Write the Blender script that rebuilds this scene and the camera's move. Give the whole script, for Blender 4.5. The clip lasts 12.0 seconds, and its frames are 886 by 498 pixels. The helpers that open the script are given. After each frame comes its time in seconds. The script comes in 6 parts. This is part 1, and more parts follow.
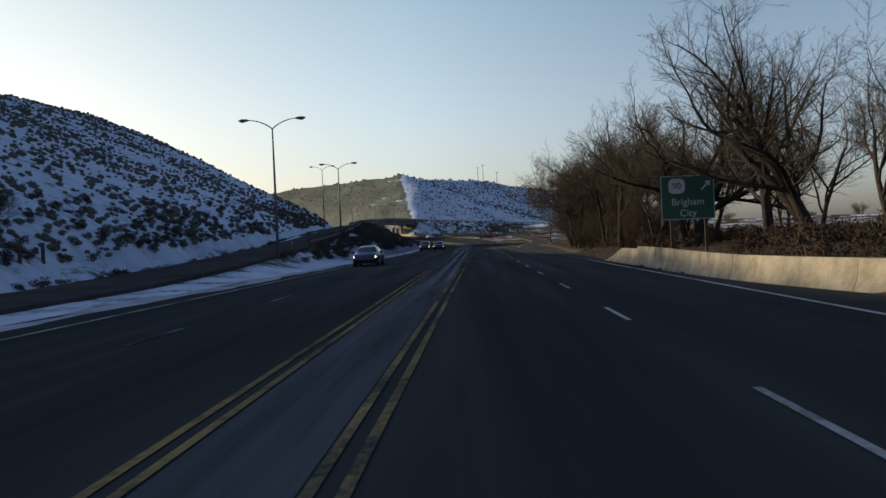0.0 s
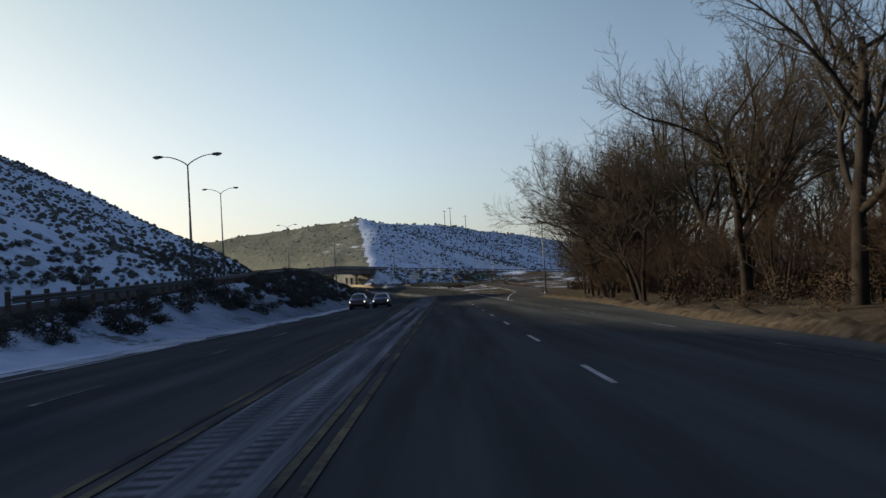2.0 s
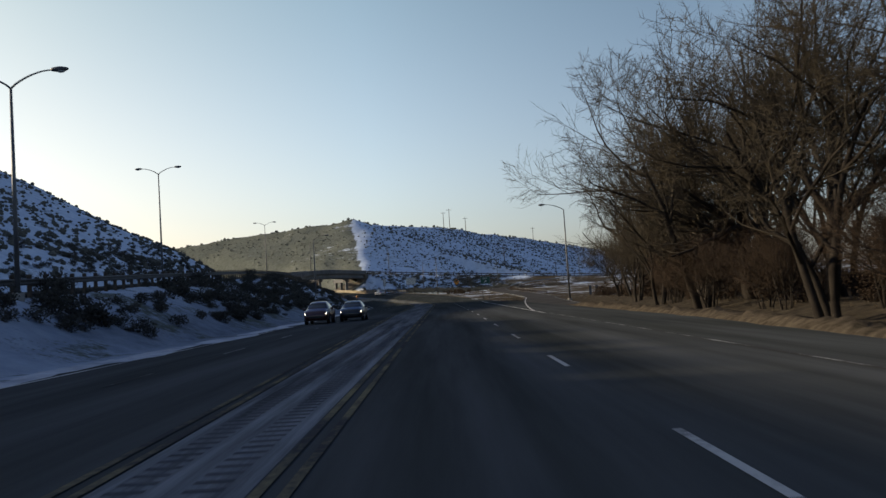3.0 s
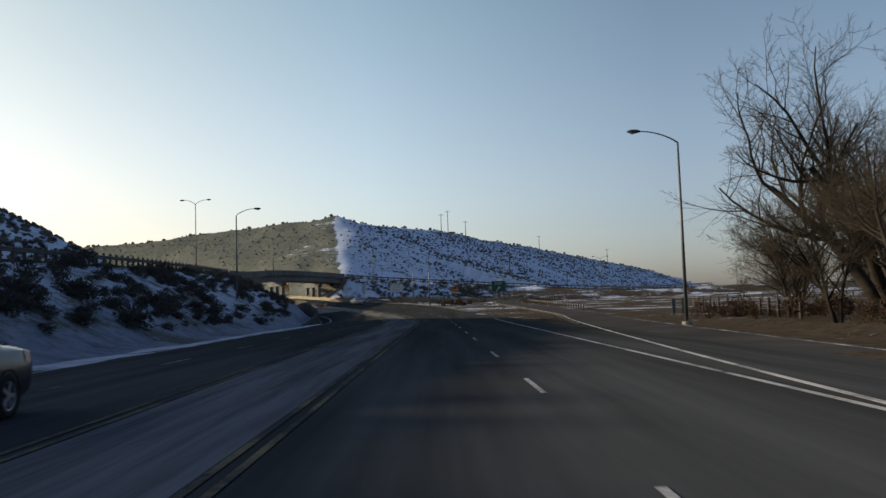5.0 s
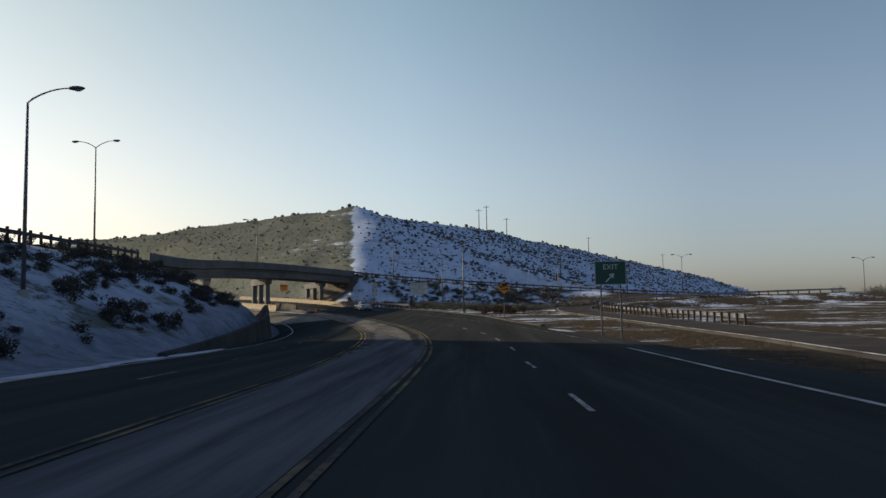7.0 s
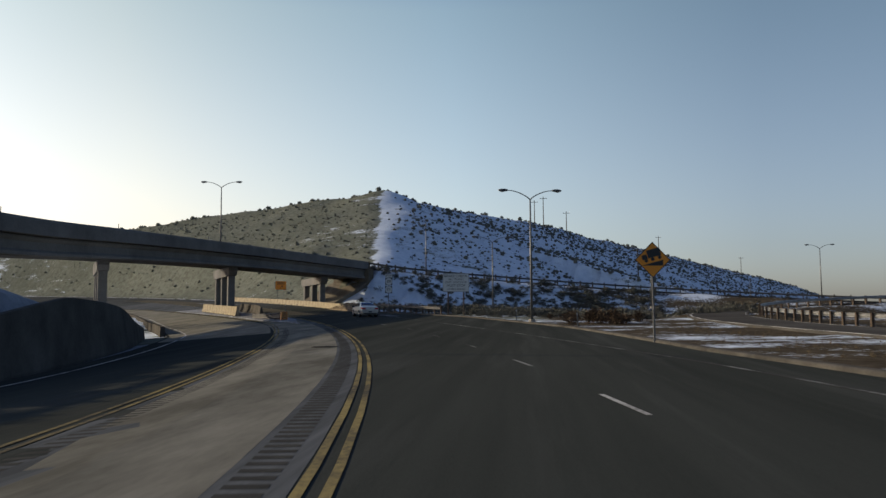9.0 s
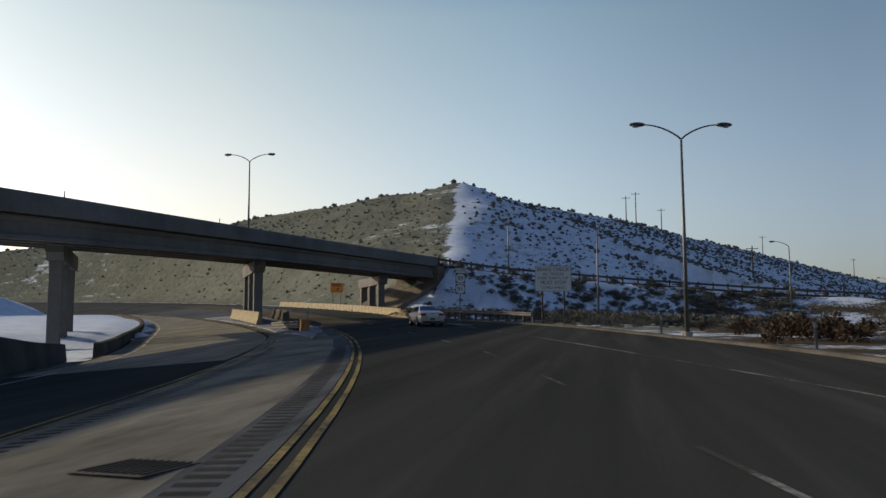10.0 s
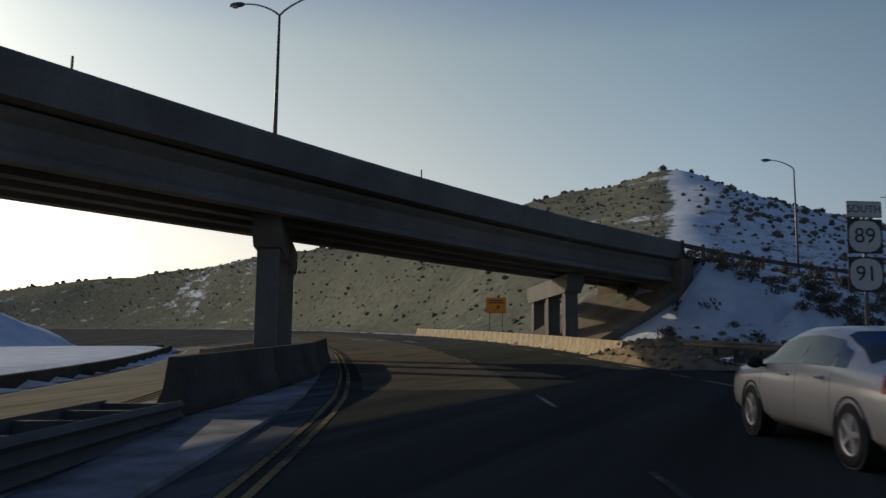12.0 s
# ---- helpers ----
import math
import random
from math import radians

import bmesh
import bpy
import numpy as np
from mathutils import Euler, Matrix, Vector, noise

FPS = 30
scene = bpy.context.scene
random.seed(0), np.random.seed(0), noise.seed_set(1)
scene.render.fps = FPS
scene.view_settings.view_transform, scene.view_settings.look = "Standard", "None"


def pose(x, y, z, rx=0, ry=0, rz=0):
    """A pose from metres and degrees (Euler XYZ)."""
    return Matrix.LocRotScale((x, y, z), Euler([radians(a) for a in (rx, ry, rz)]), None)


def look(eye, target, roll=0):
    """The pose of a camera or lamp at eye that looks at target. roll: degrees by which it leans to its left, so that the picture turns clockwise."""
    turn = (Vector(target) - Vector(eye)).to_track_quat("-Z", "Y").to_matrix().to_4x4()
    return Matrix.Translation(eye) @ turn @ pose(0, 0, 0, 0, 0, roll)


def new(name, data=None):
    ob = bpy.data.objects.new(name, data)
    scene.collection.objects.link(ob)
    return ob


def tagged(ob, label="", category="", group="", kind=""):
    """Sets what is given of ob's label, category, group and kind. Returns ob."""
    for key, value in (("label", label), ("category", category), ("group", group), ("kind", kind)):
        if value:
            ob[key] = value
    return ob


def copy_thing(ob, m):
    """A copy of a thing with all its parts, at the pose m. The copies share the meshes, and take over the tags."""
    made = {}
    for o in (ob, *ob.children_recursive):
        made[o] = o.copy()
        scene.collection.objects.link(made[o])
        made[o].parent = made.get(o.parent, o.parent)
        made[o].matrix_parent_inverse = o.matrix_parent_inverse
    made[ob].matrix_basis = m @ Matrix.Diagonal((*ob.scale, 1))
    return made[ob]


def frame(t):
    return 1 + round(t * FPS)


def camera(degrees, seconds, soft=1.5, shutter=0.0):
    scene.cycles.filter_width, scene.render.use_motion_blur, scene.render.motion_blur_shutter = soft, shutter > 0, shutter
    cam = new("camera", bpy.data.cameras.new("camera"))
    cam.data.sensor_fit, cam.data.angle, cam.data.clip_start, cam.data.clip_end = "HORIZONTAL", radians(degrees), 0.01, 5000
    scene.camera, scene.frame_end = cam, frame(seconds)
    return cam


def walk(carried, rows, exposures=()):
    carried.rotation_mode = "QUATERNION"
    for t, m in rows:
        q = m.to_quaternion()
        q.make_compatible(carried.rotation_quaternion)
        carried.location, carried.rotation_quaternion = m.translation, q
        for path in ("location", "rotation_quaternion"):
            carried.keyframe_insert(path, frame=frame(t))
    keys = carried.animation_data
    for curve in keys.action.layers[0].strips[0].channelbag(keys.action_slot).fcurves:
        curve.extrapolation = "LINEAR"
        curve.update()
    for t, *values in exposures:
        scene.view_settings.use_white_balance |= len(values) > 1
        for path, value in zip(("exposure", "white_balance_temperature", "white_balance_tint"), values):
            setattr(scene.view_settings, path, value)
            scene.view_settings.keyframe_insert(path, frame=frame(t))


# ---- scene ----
EXPO = 0.0
cam = camera(55.9, 12.0, soft=1.45, shutter=0.1)
# seconds, x, y, z, yaw, pitch, roll of the dashboard camera
ROWS = [
    (0.0, -0.54, 0.00, 1.59, 2.25, -0.58, -2.61),
    (0.5, -0.49, 12.84, 1.52, 0.92, -2.36, -2.21),
    (1.0, -0.35, 25.68, 1.48, 0.32, 0.61, -2.30),
    (1.5, -0.18, 38.53, 1.50, -0.29, 2.47, -2.88),
    (2.0, -0.09, 51.40, 1.45, -0.11, 2.78, -3.52),
    (2.5, -0.12, 64.25, 1.51, -0.54, 2.94, -3.84),
    (3.0, 0.05, 77.05, 1.45, -0.20, 3.18, -3.62),
    (5.0, 0.65, 128.65, 1.47, -0.39, 3.97, -1.78),
    (5.5, 0.61, 141.96, 1.40, -0.22, 4.15, -1.98),
    (6.0, 0.51, 155.42, 1.47, 0.51, 4.32, -1.62),
    (6.5, 0.38, 168.91, 1.47, 1.23, 4.62, -1.04),
    (7.0, 0.24, 182.37, 1.47, 2.09, 4.61, -0.93),
    (7.2, 0.16, 187.71, 1.49, 1.97, 4.45, -0.57),
    (8.8, -1.58, 229.50, 1.63, 4.48, 5.07, -0.48),
    (9.0, -2.03, 234.58, 1.72, 5.42, 5.19, -0.34),
    (9.5, -3.46, 247.12, 1.98, 8.06, 5.41, -0.15),
    (10.0, -5.37, 259.46, 2.16, 10.87, 5.68, -0.19),
    (10.5, -7.93, 271.61, 2.45, 12.95, 6.08, -0.46),
    (11.0, -11.07, 283.63, 2.79, 15.59, 6.56, -0.77),
    (11.5, -14.79, 295.51, 3.17, 19.47, 7.14, -0.98),
    (12.0, -18.78, 307.37, 3.61, 23.37, 7.71, 0.63),
]
walk(cam, [(t, pose(x, y, z, 90 + pitch, 0, yaw) @ pose(0, 0, 0, 0, 0, roll)) for t, x, y, z, yaw, pitch, roll in ROWS],
     exposures=[(0.0, EXPO - 0.05), (5.0, EXPO - 0.08), (7.0, EXPO - 0.18), (9.0, EXPO - 0.19), (10.5, EXPO - 0.31), (11.3, EXPO - 0.42), (12.0, EXPO - 0.74)])

# ---- world and sun ----
SUN_EL, SUN_AZ = radians(18.8), math.atan2(-0.978, 0.21)   # height, and bearing from +y towards +x
world = bpy.data.worlds.new("sky")
scene.world = world
world.use_nodes = True
wn, wl = world.node_tree.nodes, world.node_tree.links
sky = wn.new("ShaderNodeTexSky")
sky.sky_type, sky.sun_disc = "NISHITA", False
sky.sun_elevation, sky.sun_rotation = SUN_EL, SUN_AZ
sky.air_density, sky.dust_density, sky.ozone_density = 1.0, 2.0, 2.0
wn["Background"].inputs["Strength"].default_value = 0.185
# winter haze: pale and bright low down, thinning to deep blue overhead
pale = wn.new("ShaderNodeHueSaturation")
pale.inputs["Saturation"].default_value = 0.72
wl.new(sky.outputs["Color"], pale.inputs["Color"])
up = wn.new("ShaderNodeSeparateXYZ")
wl.new(wn.new("ShaderNodeTexCoord").outputs["Generated"], up.inputs[0])
haze = wn.new("ShaderNodeValToRGB")
for e, (pos, c) in zip([haze.color_ramp.elements[0], haze.color_ramp.elements[1], haze.color_ramp.elements.new(0.34), haze.color_ramp.elements.new(0.55)],
                       ((0.0, (1.42, 1.24, 1.22)), (1.0, (0.012, 0.075, 0.33)), (0.36, (0.955, 1.02, 0.965)), (0.55, (0.055, 0.225, 0.70)))):
    e.position, e.color = pos, (*c, 1)
wl.new(up.outputs["Z"], haze.inputs["Fac"])
mixed = wn.new("ShaderNodeMix")
mixed.data_type, mixed.blend_type = "RGBA", "MULTIPLY"
mixed.inputs[0].default_value = 1.0
wl.new(pale.outputs["Color"], mixed.inputs[6])
wl.new(haze.outputs["Color"], mixed.inputs[7])
# brighter and creamier towards the sun's side, duller away from it
aside = wn.new("ShaderNodeVectorMath")
aside.operation = "DOT_PRODUCT"
aside.inputs[1].default_value = (math.sin(SUN_AZ) * 0.5, math.cos(SUN_AZ) * 0.5, 0.0)
wl.new(up.inputs[0].links[0].from_socket, aside.inputs[0])
half_up = wn.new("ShaderNodeMath")
half_up.inputs[1].default_value = 0.5
wl.new(aside.outputs["Value"], half_up.inputs[0])
glow = wn.new("ShaderNodeValToRGB")
for e, (pos, c) in zip([glow.color_ramp.elements[0], glow.color_ramp.elements[1], glow.color_ramp.elements.new(0.47), glow.color_ramp.elements.new(0.64), glow.color_ramp.elements.new(0.80)],
                       ((0.0, (0.52, 0.60, 0.70)), (1.0, (1.16, 1.08, 0.94)), (0.47, (0.66, 0.73, 0.80)), (0.64, (0.97, 1.03, 1.03)), (0.80, (1.16, 1.08, 0.95)))):
    e.position, e.color = pos, (*c, 1)
wl.new(half_up.outputs[0], glow.inputs["Fac"])
sided = wn.new("ShaderNodeMix")
sided.data_type, sided.blend_type = "RGBA", "MULTIPLY"
sided.inputs[0].default_value = 1.0
wl.new(mixed.outputs[2], sided.inputs[6])
wl.new(glow.outputs["Color"], sided.inputs[7])
wl.new(sided.outputs[2], wn["Background"].inputs["Color"])
sun = new("sun", bpy.data.lights.new("sun", "SUN"))
sun.data.energy, sun.data.angle, sun.data.color = 5.0, radians(0.6), (1.0, 0.83, 0.6)
sun_from = Vector((math.sin(SUN_AZ) * math.cos(SUN_EL), math.cos(SUN_AZ) * math.cos(SUN_EL), math.sin(SUN_EL)))
sun.matrix_world = look(sun_from * 300, (0, 0, 0))


# ---- materials ----
class Nodes:
    """A small helper that wires one node material."""

    def __init__(self, name, rough=0.8, metal=0.0):
        self.mat = bpy.data.materials.new(name)
        self.mat.use_nodes = True
        self.n, self.l = self.mat.node_tree.nodes, self.mat.node_tree.links
        self.bsdf = self.n["Principled BSDF"]
        self.bsdf.inputs["Roughness"].default_value = rough
        self.bsdf.inputs["Metallic"].default_value = metal
        self.coord = self.n.new("ShaderNodeTexCoord").outputs["Object"]

    def noise(self, scale, detail=4.0, rough=0.6, coord=None):
        t = self.n.new("ShaderNodeTexNoise")
        t.inputs["Scale"].default_value, t.inputs["Detail"].default_value, t.inputs["Roughness"].default_value = scale, detail, rough
        self.l.new(coord or self.coord, t.inputs["Vector"])
        return t.outputs["Fac"]

    def stretch(self, sx, sy, sz):
        m = self.n.new("ShaderNodeMapping")
        m.inputs["Scale"].default_value = (sx, sy, sz)
        self.l.new(self.coord, m.inputs["Vector"])
        return m.outputs["Vector"]

    def ramp(self, fac, *stops):
        r = self.n.new("ShaderNodeValToRGB")
        while len(r.color_ramp.elements) < len(stops):
            r.color_ramp.elements.new(0.5)
        for e, (p, c) in zip(r.color_ramp.elements, stops):
            e.position = p
            e.color = (c, c, c, 1) if isinstance(c, (int, float)) else (*c, 1)
        self.l.new(fac, r.inputs["Fac"])
        return r.outputs["Color"]

    def mix(self, fac, a, b, kind="MIX"):
        m = self.n.new("ShaderNodeMix")
        m.data_type, m.blend_type = "RGBA", kind
        for slot, v in ((0, fac), (6, a), (7, b)):
            if isinstance(v, (int, float)):
                m.inputs[slot].default_value = v if slot == 0 else (v, v, v, 1)
            elif isinstance(v, tuple):
                m.inputs[slot].default_value = (*v, 1)
            else:
                self.l.new(v, m.inputs[slot])
        return m.outputs[2]

    def math(self, kind, a, b=0.0):
        m = self.n.new("ShaderNodeMath")
        m.operation = kind
        for slot, v in ((0, a), (1, b)):
            if isinstance(v, (int, float)):
                m.inputs[slot].default_value = v
            else:
                self.l.new(v, m.inputs[slot])
        return m.outputs[0]

    def attribute(self, name):
        a = self.n.new("ShaderNodeAttribute")
        a.attribute_name = name
        return a.outputs["Fac"]

    def axis(self, which):
        s = self.n.new("ShaderNodeSeparateXYZ")
        self.l.new(self.coord, s.inputs[0])
        return s.outputs[which]

    def bump(self, fac, strength=0.3, distance=0.02):
        b = self.n.new("ShaderNodeBump")
        b.inputs["Strength"].default_value, b.inputs["Distance"].default_value = strength, distance
        self.l.new(fac, b.inputs["Height"])
        self.l.new(b.outputs["Normal"], self.bsdf.inputs["Normal"])

    def colour(self, c):
        if isinstance(c, tuple):
            self.bsdf.inputs["Base Color"].default_value = (*c, 1)
        else:
            self.l.new(c, self.bsdf.inputs["Base Color"])
        return self

    def rough(self, c):
        self.l.new(c, self.bsdf.inputs["Roughness"])
        return self


def surface(name, dark, light, scale, fine, rough=0.8, metal=0.0, bump=0.2, depth=0.01):
    """A worn surface: two scales of noise between a dark and a light tone, with fine relief."""
    m = Nodes(name, rough, metal)
    big = m.ramp(m.noise(scale, 5), (0.3, dark), (0.7, light))
    small = m.ramp(m.noise(fine, 6, 0.7), (0.3, 0.78), (0.7, 1.0))
    m.colour(m.mix(1.0, big, small, "MULTIPLY"))
    m.bump(m.noise(fine, 6, 0.7), bump, depth)
    if rough >= 0.85:
        m.bsdf.inputs["Specular IOR Level"].default_value = 0.0     # dull, porous
    return m.mat


def plain(name, c, rough=0.5, metal=0.0):
    m = Nodes(name, rough, metal)
    m.colour(m.mix(m.noise(9.0, 5), tuple(v * 0.86 for v in c), c))
    return m.mat


CONCRETE = surface("weathered concrete", (0.30, 0.275, 0.235), (0.42, 0.39, 0.34), 0.35, 9.0, 0.9, bump=0.35)
# bridge concrete, its colour lowered to carry shade on underside and near face
GIRDER = surface("shade-darkened bridge concrete", (0.115, 0.113, 0.108), (0.19, 0.186, 0.178), 0.25, 6.0, 0.9, bump=0.3)
GALV = surface("galvanised steel", (0.22, 0.22, 0.21), (0.38, 0.38, 0.37), 1.5, 40, 0.5, 0.7, 0.05)
POLE = surface("dull lamp pole steel", (0.10, 0.10, 0.10), (0.18, 0.18, 0.175), 0.6, 30, 0.55, 0.6, 0.05)
HEAD = plain("dark lamp housing", (0.07, 0.07, 0.07), 0.5)
LENS = plain("lamp lens", (0.35, 0.35, 0.33), 0.2)
TIMBER = surface("weathered timber", (0.06, 0.045, 0.035), (0.14, 0.11, 0.085), 2.0, 30, 0.9, bump=0.5)
BARK = surface("grey brown bark", (0.024, 0.020, 0.017), (0.066, 0.056, 0.045), 1.2, 22, 0.95, bump=0.8, depth=0.03)
TWIG = surface("winter twigs", (0.044, 0.037, 0.027), (0.112, 0.094, 0.067), 0.5, 9, 0.95)
SAGE = surface("sagebrush", (0.082, 0.082, 0.070), (0.17, 0.166, 0.138), 0.3, 6, 0.95)
RUSTBRUSH = surface("dry russet scrub", (0.036, 0.0265, 0.019), (0.094, 0.068, 0.048), 0.4, 8, 0.95)
SHRUB_DARK = surface("dark leafless shrub", (0.052, 0.050, 0.043), (0.125, 0.118, 0.10), 0.4, 8, 0.95)
GRASS = surface("dry straw grass", (0.10, 0.076, 0.045), (0.19, 0.145, 0.09), 0.5, 9, 0.95)

# ---- the plan: road axis, grades and ground heights ----
BEND, RADIUS = 200.0, 298.0     # the road runs straight along +y, then bends left


def grade(y):
    """Height of the carriageway."""
    if y < 195:
        return 0.0
    if y < 360:
        return 1.7e-4 * (y - 195) ** 2
    return 1.7e-4 * 165 ** 2 + 2 * 1.7e-4 * 165 * (min(y, 520) - 360)


def bank(s, d):
    """The far carriageway leans down to the inside of the bend."""
    return 0.07 * ease((s - 200) / 60) * min(max(0.0, -3.2 - d), 22)


def on_road(s, d, lift=0.0):
    """The place s metres along the axis and d metres to its right."""
    if s < BEND:
        x, y = d, s
    else:
        a = (s - BEND) / RADIUS
        x, y = (RADIUS + d) * math.cos(a) - RADIUS, BEND + (RADIUS + d) * math.sin(a)
    return Vector((x, y, grade(y) - bank(s, d) + lift))


def road_place(x, y):
    """The way along the axis and the offset from it."""
    if y < BEND:
        return y, x
    return BEND + RADIUS * math.atan2(y - BEND, x + RADIUS), math.hypot(x + RADIUS, y - BEND) - RADIUS


def table(v, rows):
    """Straight lines between (key, value) rows."""
    if v <= rows[0][0]:
        return rows[0][1]
    for (a, p), (b, q) in zip(rows, rows[1:]):
        if v < b:
            return p + (q - p) * (v - a) / (b - a)
    return rows[-1][1]


def ease(v):
    v = min(max(v, 0.0), 1.0)
    return v * v * (3 - 2 * v)


RIGHT_YELLOW = [(-80, -1.58), (5, -1.57), (45, -1.36), (205, -1.4), (240, -0.85), (300, -0.6), (314, -0.8), (327, -1.2), (345, -2.4), (374, -3.7), (640, -4.5)]
LEFT_EDGE = [(-80, -12.5), (0, -12.5), (60, -11.6), (120, -10.6), (180, -12.2), (222, -12.6), (262, -11.6), (297, -11.9), (322, -14.6), (336, -15.3), (366, -15.8), (397, -16.6), (403, -20), (412, -34), (430, -48), (640, -60)]
RIGHT_EDGE = [(-80, 9.5), (10, 8.6), (40, 6.9), (80, 8.2), (110, 10.0), (150, 10.5), (190, 10.5), (205, 8.6), (235, 9.2), (262, 10.6), (285, 13.6), (312, 14.4), (326, 12.4), (336, 10.4), (420, 10.4), (520, 11)]
LEFT_YELLOW = [(-80, -3.1), (80, -3.1), (150, -4.3), (262, -4.8), (302, -4.4), (309, -4.6), (320, -5.5), (343, -7.4), (378, -10.4), (400, -13), (640, -34)]

# near edge of the ramp that climbs beside the road, crosses it and swings right: x, y, surface height
RAMP = [(-14.0, -80, 0.0), (-15.8, 20, 0.0), (-16.6, 50, 0.35), (-18.2, 90, 1.7), (-21.0, 130, 3.3), (-25.0, 170, 4.9), (-29.6, 215, 6.5), (-33.4, 255, 7.6), (-36.2, 286, 8.4),
        (-37.0, 306, 9.5), (-36.4, 323, 10.3), (-34.7, 338, 10.8), (-31.2, 352, 10.95), (-26.2, 363.7, 10.8), (-18.5, 375, 10.3), (-5, 385.5, 9.6), (15, 391, 8.2), (40, 388, 6.4), (75, 375, 4.2), (120, 360, 2.5), (170, 352, 1.5)]
RAMP_W = 6.2


def curve_through(points, step):
    """Evenly stepped points on a smooth curve through the given ones."""
    pts = [Vector(p) for p in points]
    pts = [2 * pts[0] - pts[1]] + pts + [2 * pts[-1] - pts[-2]]
    out = []
    for i in range(1, len(pts) - 2):
        p0, p1, p2, p3 = pts[i - 1:i + 3]
        n = max(2, round((p2 - p1).length / step))
        for k in range(n):
            t = k / n
            out.append(0.5 * (2 * p1 + (p2 - p0) * t + (2 * p0 - 5 * p1 + 4 * p2 - p3) * t * t + (3 * p1 - p0 - 3 * p2 + p3) * t ** 3))
    return out + [pts[-2]]


RAMP_LINE = curve_through(RAMP, 5.0)
RAMP_ARR = np.array(RAMP_LINE)
RAMP_DIR = np.gradient(RAMP_ARR, axis=0)
RAMP_DIR /= np.linalg.norm(RAMP_DIR[:, :2], axis=1)[:, None]


def ramp_near(x, y):
    """How far a place lies to the right of the ramp's near edge, the ramp's height there and its station."""
    d2 = (RAMP_ARR[:, 0] - x) ** 2 + (RAMP_ARR[:, 1] - y) ** 2
    i = int(np.argmin(d2))
    t = RAMP_DIR[i]
    ox, oy = x - RAMP_ARR[i, 0], y - RAMP_ARR[i, 1]
    along = ox * t[0] + oy * t[1]
    return ox * t[1] - oy * t[0], RAMP_ARR[i, 2] + along * t[2], RAMP_ARR[i, 1] + along * t[1], i


# the retaining wall at the toe of the bank, by the way along the road: its height, and its line left of the axis
WALL_TOP = [(222, 0.10), (232, 0.55), (240, 1.0), (248, 1.45), (257, 1.85), (264, 2.1), (268, 2.45), (272, 2.75), (278, 2.6), (283, 2.35), (287, 1.9), (291, 1.4), (296, 1.0), (301.5, 0.7)]
WALL_LINE = [(222, -13.6), (234, -13.4), (245, -12.8), (257, -12.6), (270, -13.0), (285, -13.2), (302.5, -14.2)]
DECK = (272.0, 363.7)           # the stretch of the ramp that is a bridge, by y


def hill_left(x, y):
    """The snowy spur on the sun's side: a crest about 110 m off that runs out in a nose."""
    crest = table(y, [(-300, 46), (0, 43), (50, 41.6), (90, 41.2), (108, 40.2), (154, 38.9), (169, 38.7), (185, 40.0), (211, 41.8), (225, 42.6), (241, 42.8), (245, 40), (249, 35.5), (262, 29), (276, 22), (290, 12), (308, 4), (325, 0)])
    foot = table(y, [(-300, -27), (0, -27), (60, -28), (150, -35), (235, -42), (255, -47), (272, -53), (330, -84), (400, -110)])
    top = table(y, [(-300, -112), (272, -112), (330, -120), (400, -150)])
    f = (foot - x) / (foot - top)
    if f <= 0:
        return 0.0
    base = table(y, [(0, 0.5), (60, 1.2), (150, 4.5), (235, 7.6), (262, 7.4), (285, 2.5), (300, 0.6), (320, -1), (350, -6)])
    if f < 1:
        return base + (crest - base) * (f ** 0.82 * 0.8 + ease(f) * 0.2)
    return crest + 5 * ease((f - 1) / 1.4) - max(0, f - 2.4) * 6


CREST = [(-560, 660, 35), (-450, 610, 34), (-320, 552, 32.2), (-210, 523, 32.6), (-127, 497, 35.7), (-87, 482, 38.2), (-60, 470, 38.6), (-39.8, 462, 37.8)]
CREST_RIGHT = [(-39.8, 462, 37.8), (-23, 500, 40.0), (5, 556, 40.6), (60, 640, 37), (97, 690, 33.5), (150, 750, 26), (190, 790, 18), (240, 840, 8), (285, 885, -1)]
SPINE = [(-39.8, 462, 37.8), (-35.4, 430, 27), (-30.4, 396, 15.5), (-29, 384, 12.5)]


def ridge(x, y, line, near, far, soft=4.0):
    """Height under a crest line that falls off on both sides; soft at the top."""
    height = -50.0
    for (ax, ay, az), (bx, by, bz) in zip(line, line[1:]):
        dx, dy = bx - ax, by - ay
        t = min(max(((x - ax) * dx + (y - ay) * dy) / (dx * dx + dy * dy), 0), 1)
        dist = math.hypot(x - ax - t * dx, y - ay - t * dy)
        side = (x - ax) * dy - (y - ay) * dx
        slope = near if side > 0 or (t >= 1 and (bx, by) == line[-1][:2]) else far
        h = az + t * (bz - az) - slope * (math.sqrt(dist * dist + soft * soft) - soft)
        height = max(height, h)
    return height


def hill_far(x, y):
    """The long ridge ahead, with a spine that comes down to the bridge end."""
    a, b, c = ridge(x, y, CREST, 0.50, 0.3), ridge(x, y, CREST_RIGHT, 0.50, 0.5, 3.0), ridge(x, y, SPINE, 0.50, 0.50)
    top = max(a, b, c)
    return max(top + 2.0 * math.log(sum(math.exp((v - top) / 2.0) for v in (a, b, c))) - 2.0 * math.log(2) * ease((top - 25) / 10), 0.0)


